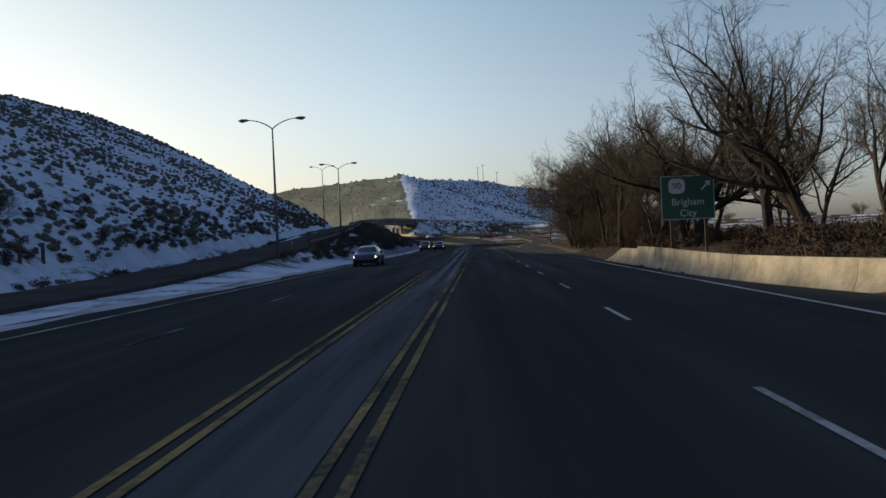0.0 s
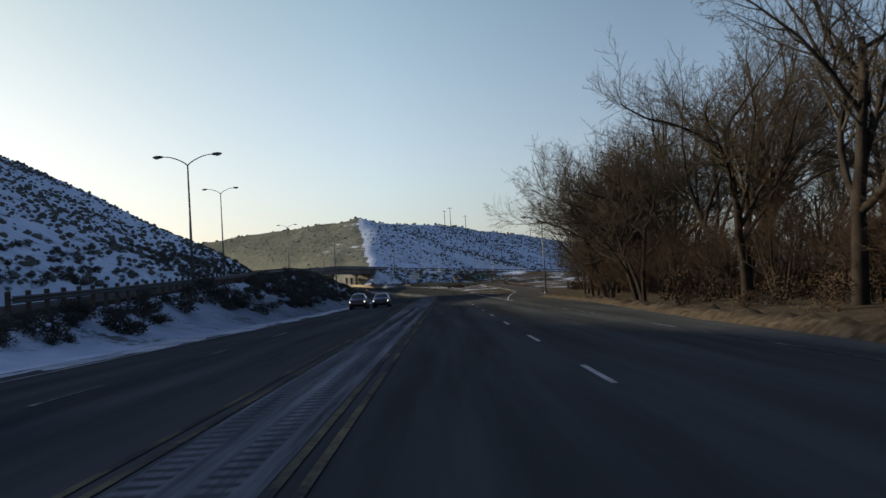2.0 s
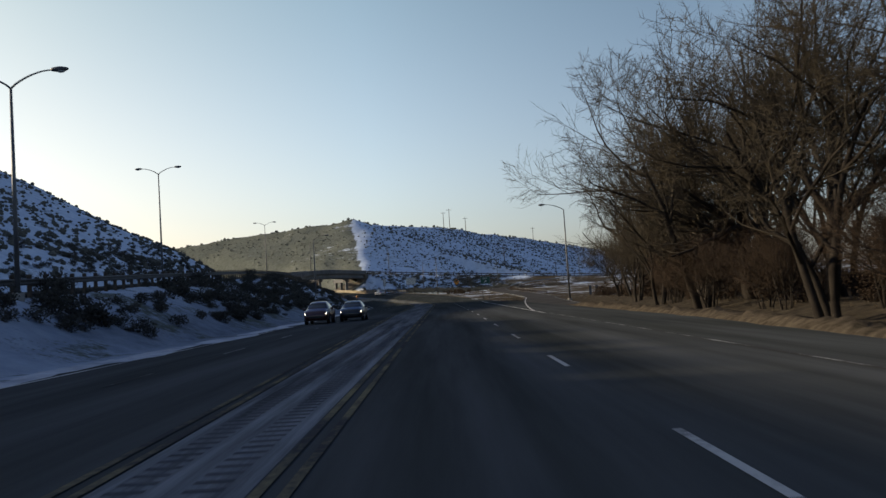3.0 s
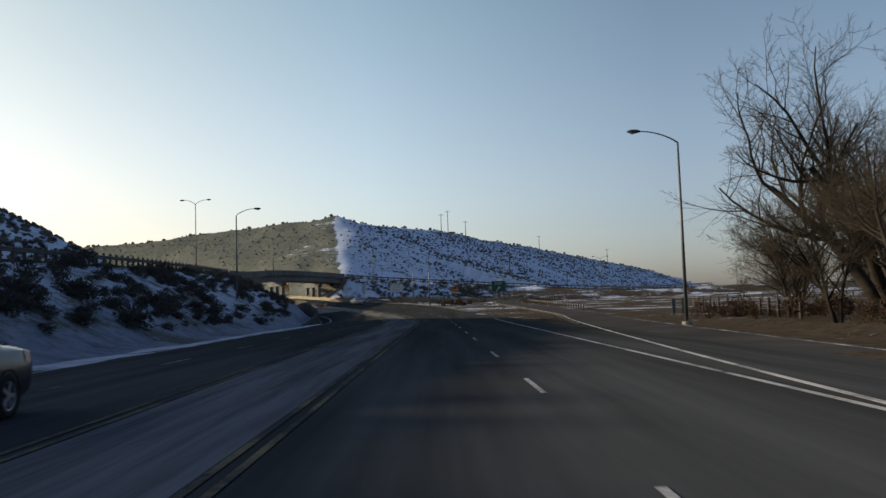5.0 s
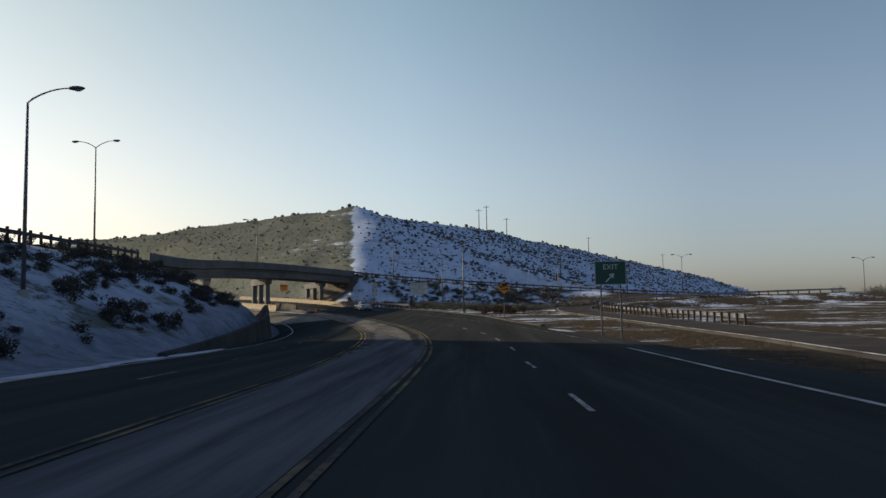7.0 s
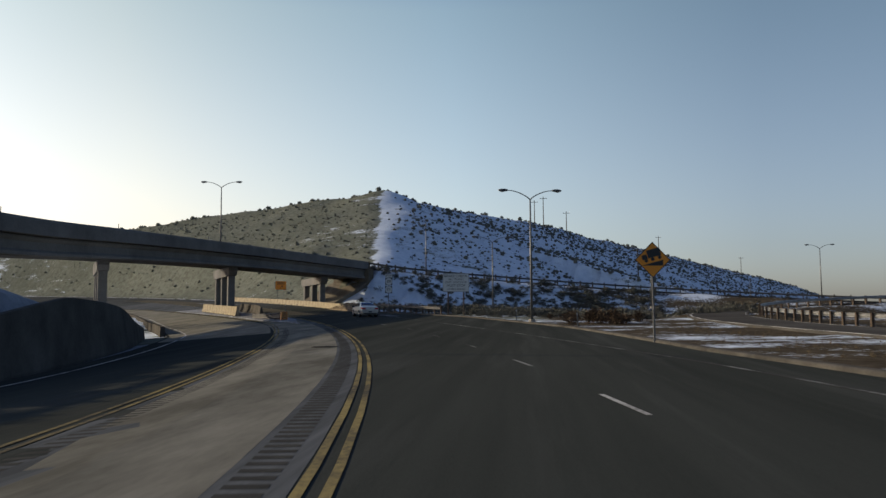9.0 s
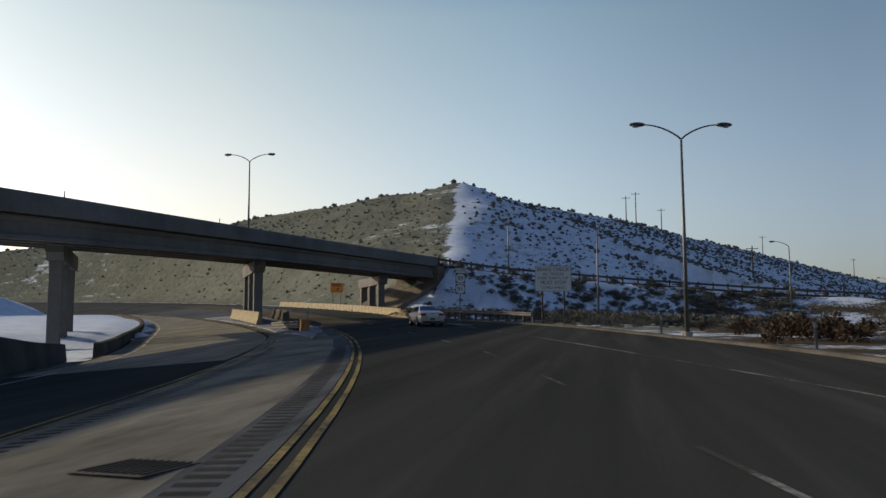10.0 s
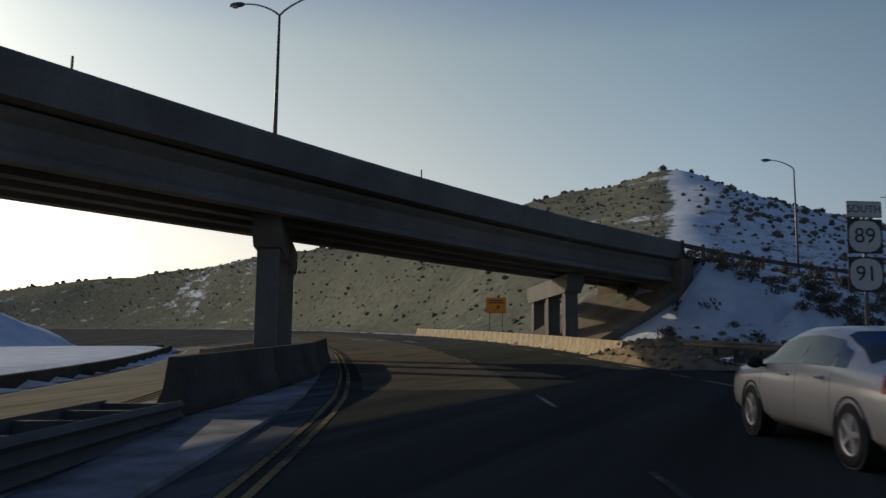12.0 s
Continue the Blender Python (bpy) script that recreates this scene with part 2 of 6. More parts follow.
def ground(x, y):
    """Height of the natural ground."""
    s, d = road_place(x, y)
    base = grade(y) - 0.12
    if d < -3:
        base -= bank(s, d)
    base -= min(max(0.0, d - 30) * 0.03, 2.5) * ease((y - 40) / 80)
    le, re = table(s, LEFT_EDGE), table(s, RIGHT_EDGE)
    if d > re + 1 and s > 300:
        base = base * (1 - ease((d - re) / 60) * 0.5)
    lump = noise.noise((x * 0.05, y * 0.05, 0.3)) * 0.8 + noise.noise((x * 0.16, y * 0.16, 4.0)) * 0.35
    h = base
    right, rz, ry, i = ramp_near(x, y)
    deck = DECK[0] < ry < DECK[1]
    off = max(right, -RAMP_W - right, 0.0)
    if off < 60:
        z = rz
        if deck:
            z -= min(0.55 * max(ry - DECK[0] - 2, 0) + 1.2, 0.60 * (DECK[1] - ry) + 2.6)
        # the near bank faces the road
        h = max(h, z - 0.2 - (0.50 if right > 0 else 0.35) * max(0.0, off - 1.0))
    mound = min(22.5 - 0.5 * math.hypot(x + 122, y - 372), 10.5)
    big = max(hill_left(x, y), hill_far(x, y), mound)
    if big > 0.01:
        h = max(h, big + lump * min(big / 8, 1.0) * 1.2)
    elif h > base + 0.5:
        h += lump * 0.35
    if d > re and y < 190:
        h += 0.3 * ease((d - re) / 3) + lump * 0.4 * ease((d - re - 4) / 10)
    # carriageway, shoulders and ramp are cut flat
    if le - 1 < d < re + 0.5 and s < 640:
        h = grade(y) - bank(s, d) - 0.14
    elif le - 6 < d <= le - 1 and h > base and s < 640:
        h = base + (h - base) * ease((le - 1 - d) / 5)
    elif re + 0.5 <= d < re + 9 and h > base and 225 < s < 380:
        h = base + (h - base) * ease((d - re - 0.5) / 8.5)
    elif re + 0.5 <= d < re + 16 and h > base and 380 <= s < 660:
        h = base + (h - base) * ease((d - re - 0.5) / 15.5)
    if 222 < s < 300 and right > 0.6:
        behind = table(s, WALL_LINE) - d
        if behind > 1.9:
            # filled up behind the retaining wall, under a slope that falls towards the bridge column
            fill = grade(y) - bank(s, d) + table(s, WALL_TOP) - 0.08 + 0.42 * max(0.0, behind - 1.6)
            h = min(max(h, fill), max(rz - 0.3 - 0.45 * max(right - 1.0, 0) - 0.5 * max(ry - 268, 0), grade(y) - bank(s, d) + table(s, WALL_TOP) - 0.08))
        else:
            h = grade(y) - bank(s, d) - 0.14
    if 318 < s < 404 and -48 < d < le - 0.4:
        # level ground held up by the low edge wall
        shelf = grade(y) - bank(s, le) + 0.5 + 0.02 * (le - d) + 0.12 * lump
        h = max(h, base + (shelf - base) * ease((le - 0.4 - d) / 0.8) * ease((s - 318) / 8) * ease((402 - s) / 5) * ease((d + 48) / 14))
    if -RAMP_W - 0.6 < right < 0.6 and not deck and i < len(RAMP_LINE) - 2:
        h = rz - 0.18
    ex = exit_off(x, y)
    if y > 270 and x < 190 and ex[0] < 24:
        # the loop climbs on a fill
        h = max(h, ex[1] - 0.14 - 0.35 * max(0.0, ex[0] - 5.5) - (20 if d < re + 1 else 0))
    if ex[0] < 5.5:
        h = min(h, ex[1] - 0.14)
    return h


# the exit that leaves to the right and loops up the hillside: its line, x, y, height
EXIT = [(8.6, 100, 0.0), (10.2, 135, 0.0), (12.9, 168, 0.0), (16.3, 203, 0.02), (18.6, 225, 0.16), (19.2, 245, 0.44), (18.6, 268, 0.95), (17.2, 286, 1.45), (16.2, 300, 1.95), (17.2, 313, 2.5), (21.5, 325, 3.1), (30, 334, 3.7), (46, 341, 4.3), (75, 346, 4.9), (120, 349, 5.0), (180, 350, 4.6)]
EXIT_LINE = curve_through(EXIT, 4.0)
EXIT_ARR = np.array(EXIT_LINE)


def exit_off(x, y):
    d2 = (EXIT_ARR[:, 0] - x) ** 2 + (EXIT_ARR[:, 1] - y) ** 2
    i = int(np.argmin(d2))
    return math.sqrt(d2[i]), EXIT_ARR[i, 2]


# ---- mesh helpers ----
def mesh_object(name, verts, faces, material, smooth=False, parent=None):
    me = bpy.data.meshes.new(name)
    me.from_pydata([tuple(v) for v in verts], [], faces)
    me.materials.append(material)
    if smooth:
        me.shade_smooth()
    ob = new(name, me)
    if parent:
        ob.parent = parent
    return ob


def part(name, bm, material, parent=None, label="", smooth=False):
    """Links a bmesh as one mesh object, as a rule under a thing."""
    bmesh.ops.recalc_face_normals(bm, faces=bm.faces)
    me = bpy.data.meshes.new(name)
    bm.to_mesh(me)
    bm.free()
    me.materials.append(material)
    if smooth:
        me.shade_smooth()
    ob = new(name, me)
    if parent:
        ob.parent = parent
    return tagged(ob, label)


def add_box(bm, m, sx, sy, sz, bevel=0.0):
    made = bmesh.ops.create_cube(bm, size=1.0, matrix=m @ Matrix.Diagonal((sx, sy, sz, 1)))
    if bevel:
        edges = list({e for v in made["verts"] for e in v.link_edges})
        bmesh.ops.bevel(bm, geom=edges, offset=bevel, segments=2, affect="EDGES", profile=0.6)


def add_tube(bm, path, radii, sides=8, close=True):
    """A round tube along a path of points."""
    rings = []
    for i, p in enumerate(path):
        a, b = path[max(i - 1, 0)], path[min(i + 1, len(path) - 1)]
        q = (Vector(b) - Vector(a)).to_track_quat("Z", "Y")
        r = radii[i] if hasattr(radii, "__len__") else radii
        rings.append([bm.verts.new(Vector(p) + q @ Vector((r * math.cos(k * math.tau / sides), r * math.sin(k * math.tau / sides), 0))) for k in range(sides)])
    for a, b in zip(rings, rings[1:]):
        for k in range(sides):
            bm.faces.new((a[k], a[(k + 1) % sides], b[(k + 1) % sides], b[k]))
    if close:
        bm.faces.new(rings[0][::-1])
        bm.faces.new(rings[-1])


def add_profile(bm, places, outline, closed=True):
    """Sweeps an outline of (right, up) offsets along (place, right vector) stations."""
    rings = [[bm.verts.new(p + r * u + Vector((0, 0, w))) for u, w in outline] for p, r in places]
    n = len(outline)
    for a, b in zip(rings, rings[1:]):
        for k in range(n if closed else n - 1):
            bm.faces.new((a[k], a[(k + 1) % n], b[(k + 1) % n], b[k]))
    if closed:
        bm.faces.new(rings[0])
        bm.faces.new(rings[-1][::-1])


def stations(points):
    """(place, right vector) along a polyline."""
    out = []
    for i, p in enumerate(points):
        t = points[min(i + 1, len(points) - 1)] - points[max(i - 1, 0)]
        out.append((p, Vector((t.y, -t.x, 0)).normalized()))
    return out


def thing(name, m, label, category, group="", kind=""):
    ob = new(name)
    ob.matrix_basis = m
    return tagged(ob, label, category, group, kind)


def steps(a, b, step):
    n = max(1, round((b - a) / step))
    return [a + (b - a) * i / n for i in range(n + 1)]

# ---- ground ----
def ground_material():
    m = Nodes("snowy sagebrush ground", 0.9)
    snow = m.attribute("snow")
    patch = m.noise(0.22, 6, 0.65, m.stretch(0.55, 0.75, 2.4))
    fine = m.noise(2.6, 5, 0.7)
    cover = m.math("ADD", snow, m.math("MULTIPLY", m.math("SUBTRACT", patch, 0.5), 1.15))
    cover = m.math("ADD", cover, m.math("MULTIPLY", m.math("SUBTRACT", fine, 0.5), 0.55))
    fac = m.ramp(cover, (0.44, 0.0), (0.56, 1.0))
    # sagebrush soil, greyed and lifted so the colour carries the far hill's haze
    soil = m.ramp(m.noise(0.05, 6, 0.7), (0.3, (0.112, 0.122, 0.100)), (0.7, (0.170, 0.180, 0.150)))
    soil = m.mix(m.ramp(m.noise(0.9, 5, 0.75), (0.42, 0.0), (0.62, 0.8)), soil, (0.082, 0.085, 0.066))
    soil = m.mix(m.attribute("earth"), soil, m.ramp(m.noise(1.2, 6, 0.75), (0.3, (0.036, 0.030, 0.022)), (0.7, (0.10, 0.082, 0.058))))
    white = m.ramp(m.noise(0.5, 5), (0.3, (0.44, 0.51, 0.60)), (0.7, (0.62, 0.68, 0.75)))
    white = m.mix(m.attribute("grime"), white, m.ramp(m.noise(0.7, 6, 0.7), (0.3, (0.12, 0.135, 0.155)), (0.7, (0.27, 0.295, 0.33))))
    m.colour(m.mix(fac, soil, white))
    m.bump(m.noise(1.6, 7, 0.75), 0.6, 0.25)
    m.bsdf.inputs["Specular IOR Level"].default_value = 0.0
    return m.mat


GROUND = ground_material()


def snow_cover(x, y):
    """How far snow covers the ground, nought to one."""
    s, d = road_place(x, y)
    right, rz, ry, i = ramp_near(x, y)
    if math.hypot(x + 122, y - 372) < 46 or 300 < s < 402 and -60 < d < table(s, LEFT_EDGE) and x > -100:
        return 0.9
    if y > 340 and (d > 12 or y > 440 or d < -18):
        # the sunlit flank is bare; the shaded flank beyond the spine keeps its snow
        spine = table(y, [(384, -29), (396, -30.4), (430, -35.4), (462, -39.8), (556, 5), (640, 60), (750, 150), (840, 240)])
        across = x - spine
        if across < 6 and y < 480 or across < 0:
            streak = noise.noise((x * 0.02 + y * 0.01, hill_far(x, y) * 0.22, 7.0)) + 0.4 * noise.noise((x * 0.09, y * 0.09, 1.0))
            bare = 0.20 + 0.17 * ease((streak - 0.2) / 0.3) + (0.10 if x < -130 else 0.0)
            snowy = 0.64 + 0.3 * ease((3.5 - across) / 3)
            return bare + (snowy - bare) * ease((across + 1.5) / 3)
        return 0.66 if hill_far(x, y) > 0.5 or x < 5 else 0.43
    if -38 < x < -18 and 352 < y < 388 and right < 2.5:
        return 0.08
    if 283 < y < 312 and -RAMP_W - 3 < right < 17 and d < -12:
        return 0.12
    if s > 250 and d < -14:
        return 0.75
    if d > table(s, RIGHT_EDGE) - 0.5:
        return table(y, [(150, 0.20), (250, 0.38), (330, 0.42), (345, 0.37), (390, 0.36)])
    if d > table(s, LEFT_EDGE) - 5:
        return 0.60
    if right > -RAMP_W:
        return table(y, [(60, 0.50), (130, 0.57)])
    return 0.66


def road_grime(x, y):
    """How far road spray has dirtied the snow: heaviest along the left pavement edge."""
    s, d = road_place(x, y)
    beside = table(s, LEFT_EDGE) - d
    if s > 300 or not -2 < beside < 20 or ramp_near(x, y)[0] < 0:
        return 0.0
    return (0.38 + 0.6 * ease((9 - beside) / 5)) * ease((s - 70) / 60)


def build_ground():
    def spaced(a, b, dense0, dense1, fine, coarse):
        out, v = [], a
        while v < b:
            out.append(v)
            gap = max(dense0 - v, v - dense1, 0)
            v += min(fine + gap * 0.02, coarse)
        return out + [b]
    xs = spaced(-520, 430, -120, 150, 1.8, 10)
    ys = spaced(-130, 900, 0, 660, 2.6, 7)
    verts, cover, earth, grime = [], [], [], []
    for y in ys:
        for x in xs:
            verts.append((x, y, ground(x, y)))
            cover.append(snow_cover(x, y))
            grime.append(road_grime(x, y))
            earth.append(1.0 if hill_far(x, y) < 1 and x > 0 and road_place(x, y)[1] > 0 else 0.0)
    # a skirt that reaches the horizon
    w = len(xs)
    faces = [(j * w + i, j * w + i + 1, (j + 1) * w + i + 1, (j + 1) * w + i) for j in range(len(ys) - 1) for i in range(w - 1)]
    ring = [j * w for j in range(len(ys))] + [(len(ys) - 1) * w + i for i in range(1, w)] + [j * w + w - 1 for j in range(len(ys) - 2, -1, -1)] + list(range(w - 2, 0, -1))
    start = len(verts)
    for k in ring:
        x, y, z = verts[k]
        far = Vector((x, y - 380)).normalized() * 4200
        verts.append((far.x, far.y + 380, -4.0))
        cover.append(0.4)
        earth.append(1.0)
        grime.append(0.0)
    n = len(ring)
    faces += [(ring[k], start + k, start + (k + 1) % n, ring[(k + 1) % n]) for k in range(n)]
    ob = mesh_object("ground", verts, faces, GROUND, True)
    for name, values in (("snow", cover), ("earth", earth), ("grime", grime)):
        ob.data.attributes.new(name, "FLOAT", "POINT").data.foreach_set("value", values)
    return tagged(ob, "snow-patched sagebrush slopes and dry verges", "ground", kind="structure")


build_ground()


# ---- road ----
def asphalt_material():
    m = Nodes("worn asphalt", 0.72)
    long = m.stretch(1.4, 0.05, 1)
    base = m.ramp(m.noise(0.5, 4, coord=long), (0.3, (0.030, 0.033, 0.030)), (0.7, (0.047, 0.051, 0.046)))
    grain = m.ramp(m.noise(45, 3, 0.7), (0.3, 0.8), (0.7, 1.15))
    dust = m.ramp(m.noise(0.9, 5, 0.65, coord=m.stretch(0.9, 0.035, 1)), (0.52, 0.0), (0.78, 0.25))
    col = m.mix(1.0, base, grain, "MULTIPLY")
    col = m.mix(dust, col, (0.13, 0.132, 0.128))
    # dried salt, thickest beside the trees; the far end is lightened to look sunlit
    salt_and_sun = m.ramp(m.math("MULTIPLY", m.axis(1), 0.002), (0.0, 0.05), (0.035, 0.10), (0.07, 0.42), (0.135, 0.75), (0.30, 0.65), (0.35, 0.12), (0.425, 0.05), (0.69, 0.05), (0.75, 0.8))
    streak = m.ramp(m.noise(1.1, 5, 0.6, coord=m.stretch(0.7, 0.03, 1)), (0.36, 0.15), (0.68, 1.0))
    col = m.mix(m.math("MULTIPLY", salt_and_sun, streak), col, (0.098, 0.102, 0.103))
    m.colour(col)
    m.rough(m.ramp(m.noise(0.3, 4), (0.3, 0.7), (0.7, 0.9)))
    m.bump(m.noise(60, 3, 0.7), 0.3, 0.004)
    m.bsdf.inputs["Specular IOR Level"].default_value = 0.0
    return m.mat


ASPHALT = asphalt_material()


def ribbon(name, ss, left, right, lift, material, label, category="", kind="structure", parent=None, smooth=False):
    verts, faces = [], []
    for s in ss:
        a, b = left(s), right(s)
        verts += [on_road(s, a, lift), on_road(s, min(max(-3.2, a + 0.01), b - 0.01), lift), on_road(s, b, lift)]
    for i in range(len(ss) - 1):
        for k in (0, 1):
            faces.append((3 * i + k, 3 * i + k + 1, 3 * i + k + 4, 3 * i + k + 3))
    ob = mesh_object(name, verts, faces, material, smooth, parent)
    return tagged(ob, label, category, kind=kind) if not parent else ob


def build_road():
    ss = steps(-110, 640, 4)
    verts, faces = [], []
    for s in ss:
        verts += [on_road(s, d) for d in (table(s, LEFT_EDGE), -3.2, 3.0, table(s, RIGHT_EDGE))]
    for i in range(len(ss) - 1):
        for k in range(3):
            faces.append((4 * i + k, 4 * i + k + 1, 4 * i + k + 5, 4 * i + k + 4))
    tagged(mesh_object("road", verts, faces, ASPHALT), "dark worn asphalt highway dusted with road salt", "road", kind="structure")


build_road()

# ---- road markings ----


def worn_paint(name, paint, keep):
    """Paint flaked down to the asphalt; keep is the share that is left."""
    m = Nodes(name, 0.8)
    wear = m.math("ADD", m.math("MULTIPLY", m.noise(0.35, 4, 0.6), 0.7), m.math("MULTIPLY", m.noise(9, 6, 0.75), 0.5))
    left = m.ramp(wear, (0.88 - keep, 0.0), (1.02 - keep * 0.85, 1.0))
    m.colour(m.mix(left, (0.055, 0.055, 0.055), paint))
    m.bsdf.inputs["Specular IOR Level"].default_value = 0.0
    return m.mat


WHITE = worn_paint("worn white paint", (0.44, 0.435, 0.41), 0.44)
WHITE_FADED = worn_paint("faded white paint", (0.30, 0.30, 0.29), 0.30)
YELLOW = worn_paint("worn yellow paint", (0.32, 0.235, 0.095), 0.38)
YELLOW_DIM = worn_paint("salted yellow paint", (0.185, 0.16, 0.095), 0.33)
YELLOW_FADED = worn_paint("faded yellow paint", (0.25, 0.20, 0.09), 0.40)
SALT = Nodes("salt film on asphalt", 0.8)
wisps = SALT.ramp(SALT.noise(1.0, 6, 0.7, SALT.stretch(1.3, 0.045, 1)), (0.38, 0.0), (0.62, 1.0))
along = SALT.ramp(SALT.math("MULTIPLY", SALT.axis(1), 0.004), (0.0, 0.12), (0.08, 0.25), (0.16, 0.55), (0.25, 0.90), (0.42, 0.80), (0.56, 0.40), (0.70, 0.30), (0.85, 0.26))
SALT.colour(SALT.mix(SALT.math("MULTIPLY", wisps, along), (0.06, 0.064, 0.066), (0.26, 0.275, 0.29)))
SALT.bsdf.inputs["Specular IOR Level"].default_value = 0.0
SALT.bump(SALT.noise(50, 3), 0.25, 0.004)
SALT = SALT.mat


def line_stripe(name, s0, s1, offset, width, material, label, lift=0.012):
    return ribbon(name, steps(s0, s1, 4), lambda s: offset(s) - width / 2, lambda s: offset(s) + width / 2, lift, material, label, "road marking")


def right_yellow(s):
    return table(s, RIGHT_YELLOW)


def left_yellow(s):
    return table(s, LEFT_YELLOW)


for side in (-0.12, 0.12):
    for a, b, paint, word in ((-60, 10, YELLOW, "worn"), (10, 46, YELLOW_FADED, "faded"), (46, 222, YELLOW_DIM, "dim"), (222, 272, YELLOW_FADED, "faded"), (272, 560, YELLOW_FADED, "faded")):
        line_stripe("yellow_line", a, b, lambda s: right_yellow(s) + side, 0.10, paint, word + " solid yellow centre line on dark asphalt")
        line_stripe("yellow_line", a, b, lambda s: left_yellow(s) + side, 0.10, paint, word + " solid yellow centre line on dark asphalt")
DASH_RIGHT = [(0, 2.15), (60, 2.2), (140, 2.35), (165, 2.2), (208, 1.9), (238, 3.15), (256, 3.5), (278, 3.6), (289, 3.75), (299, 3.4), (310, 3.1), (420, 3.0)]
DASH_LEFT = [(60, -6.7), (222, -8.4), (262, -8.6), (300, -8.2)]
right_dashes = [-14, -4.2] + [5.5 + 9.64 * k for k in range(5)] + [53.7, 63.1] + [72.5 + 10.0 * k for k in range(9)] + [164.4, 174.0, 185.4] + [195.2 + 10.2 * k for k in range(6)] + [256.0 + 9.9 * k for k in range(16)]
for s0 in right_dashes:
    line_stripe("lane_dash", s0, s0 + 2.8, lambda s: table(s, DASH_RIGHT), 0.10, WHITE if s0 < 250 else WHITE_FADED, "short worn white lane dash")
for s0 in [-6, 5, 14.2, 24.4, 35] + [44.9 + 9.9 * k for k in range(21)]:
    line_stripe("lane_dash", s0, s0 + 3.05, lambda s: table(s, DASH_LEFT), 0.12, WHITE_FADED, "short faded white lane dash")
line_stripe("edge_line", -60, 52, lambda s: table(s, [(0, 6.3), (128, 6.35)]), 0.14, WHITE, "thin worn white edge line")
line_stripe("edge_line", 52, 128, lambda s: table(s, [(0, 6.3), (128, 6.35)]), 0.09, WHITE_FADED, "thin faded white edge line")
GORE_LINE = [(128, 6.2), (205, 6.5), (235, 7.4), (255, 8.3), (305, 8.3), (420, 8.6)]
line_stripe("edge_line", 128, 216, lambda s: table(s, GORE_LINE), 0.15, WHITE, "solid white edge line beside the exit gore")
line_stripe("edge_line", 216, 420, lambda s: table(s, GORE_LINE), 0.13, WHITE_FADED, "faded white edge line past the exit gore")
line_stripe("edge_line", -60, 420, lambda s: table(s, [(0, -10.1), (60, -10.0), (120, -9.8), (180, -11.3), (222, -11.6), (262, -10.4), (297, -10.6), (322, -13.2), (336, -13.9), (366, -14.4), (397, -15.2), (404, -18), (420, -38)]), 0.12, WHITE, "thin worn white edge line")

# pale salt film along the middle strip
ribbon("salt_film", steps(-60, 600, 4), lambda s: left_yellow(s) + 0.2, lambda s: right_yellow(s) - 0.2, 0.004, SALT, "pale dried salt film on the asphalt median strip", "road")


def dust(name, low, high):
    m = Nodes(name, 0.95)
    m.colour(m.mix(m.ramp(m.noise(0.8, 6, 0.7, m.stretch(1, 0.2, 1)), (0.35, 0.0), (0.7, 1.0)), low, high))
    m.bump(m.noise(50, 3), 0.25, 0.004)
    m.bsdf.inputs["Specular IOR Level"].default_value = 0.0
    return m.mat


# dried dust, its tan raised to paint the sun on this stretch
SUNLIT_DUST = dust("sunlit-toned dried dust", (0.10, 0.096, 0.080), (0.22, 0.21, 0.175))
# these two are sunlight on asphalt, laid on as a tan colour
SUNLIT_TAN = dust("sunlit tan on asphalt", (0.125, 0.120, 0.098), (0.24, 0.228, 0.185))
SUNLIT_FAINT = dust("faint sunlit tan on asphalt", (0.07, 0.064, 0.05), (0.13, 0.117, 0.09))
ribbon("pale_film", steps(228, 318, 3), lambda s: table(s, [(228, -2.0), (248, left_yellow(248) + 0.4), (318, left_yellow(318) + 0.4)]), lambda s: right_yellow(s) - table(s, [(228, 0.9), (318, 0.9)]), 0.006, SUNLIT_DUST, "tan dried dust with a sunlit tone on the widening median", "road")
# films that paint the sunlit look of both carriageways
ribbon("pale_film", steps(288, 560, 4), lambda s: table(s, LEFT_EDGE) + 0.2, lambda s: left_yellow(s) - 0.4, 0.005, SUNLIT_TAN, "sunlit tan tone over the far carriageway", "road")
ribbon("pale_film", steps(330, 430, 4), lambda s: right_yellow(s) + 0.5, lambda s: 3.0, 0.005, SUNLIT_FAINT, "sunlit tan tone on the lane under the overpass", "road")


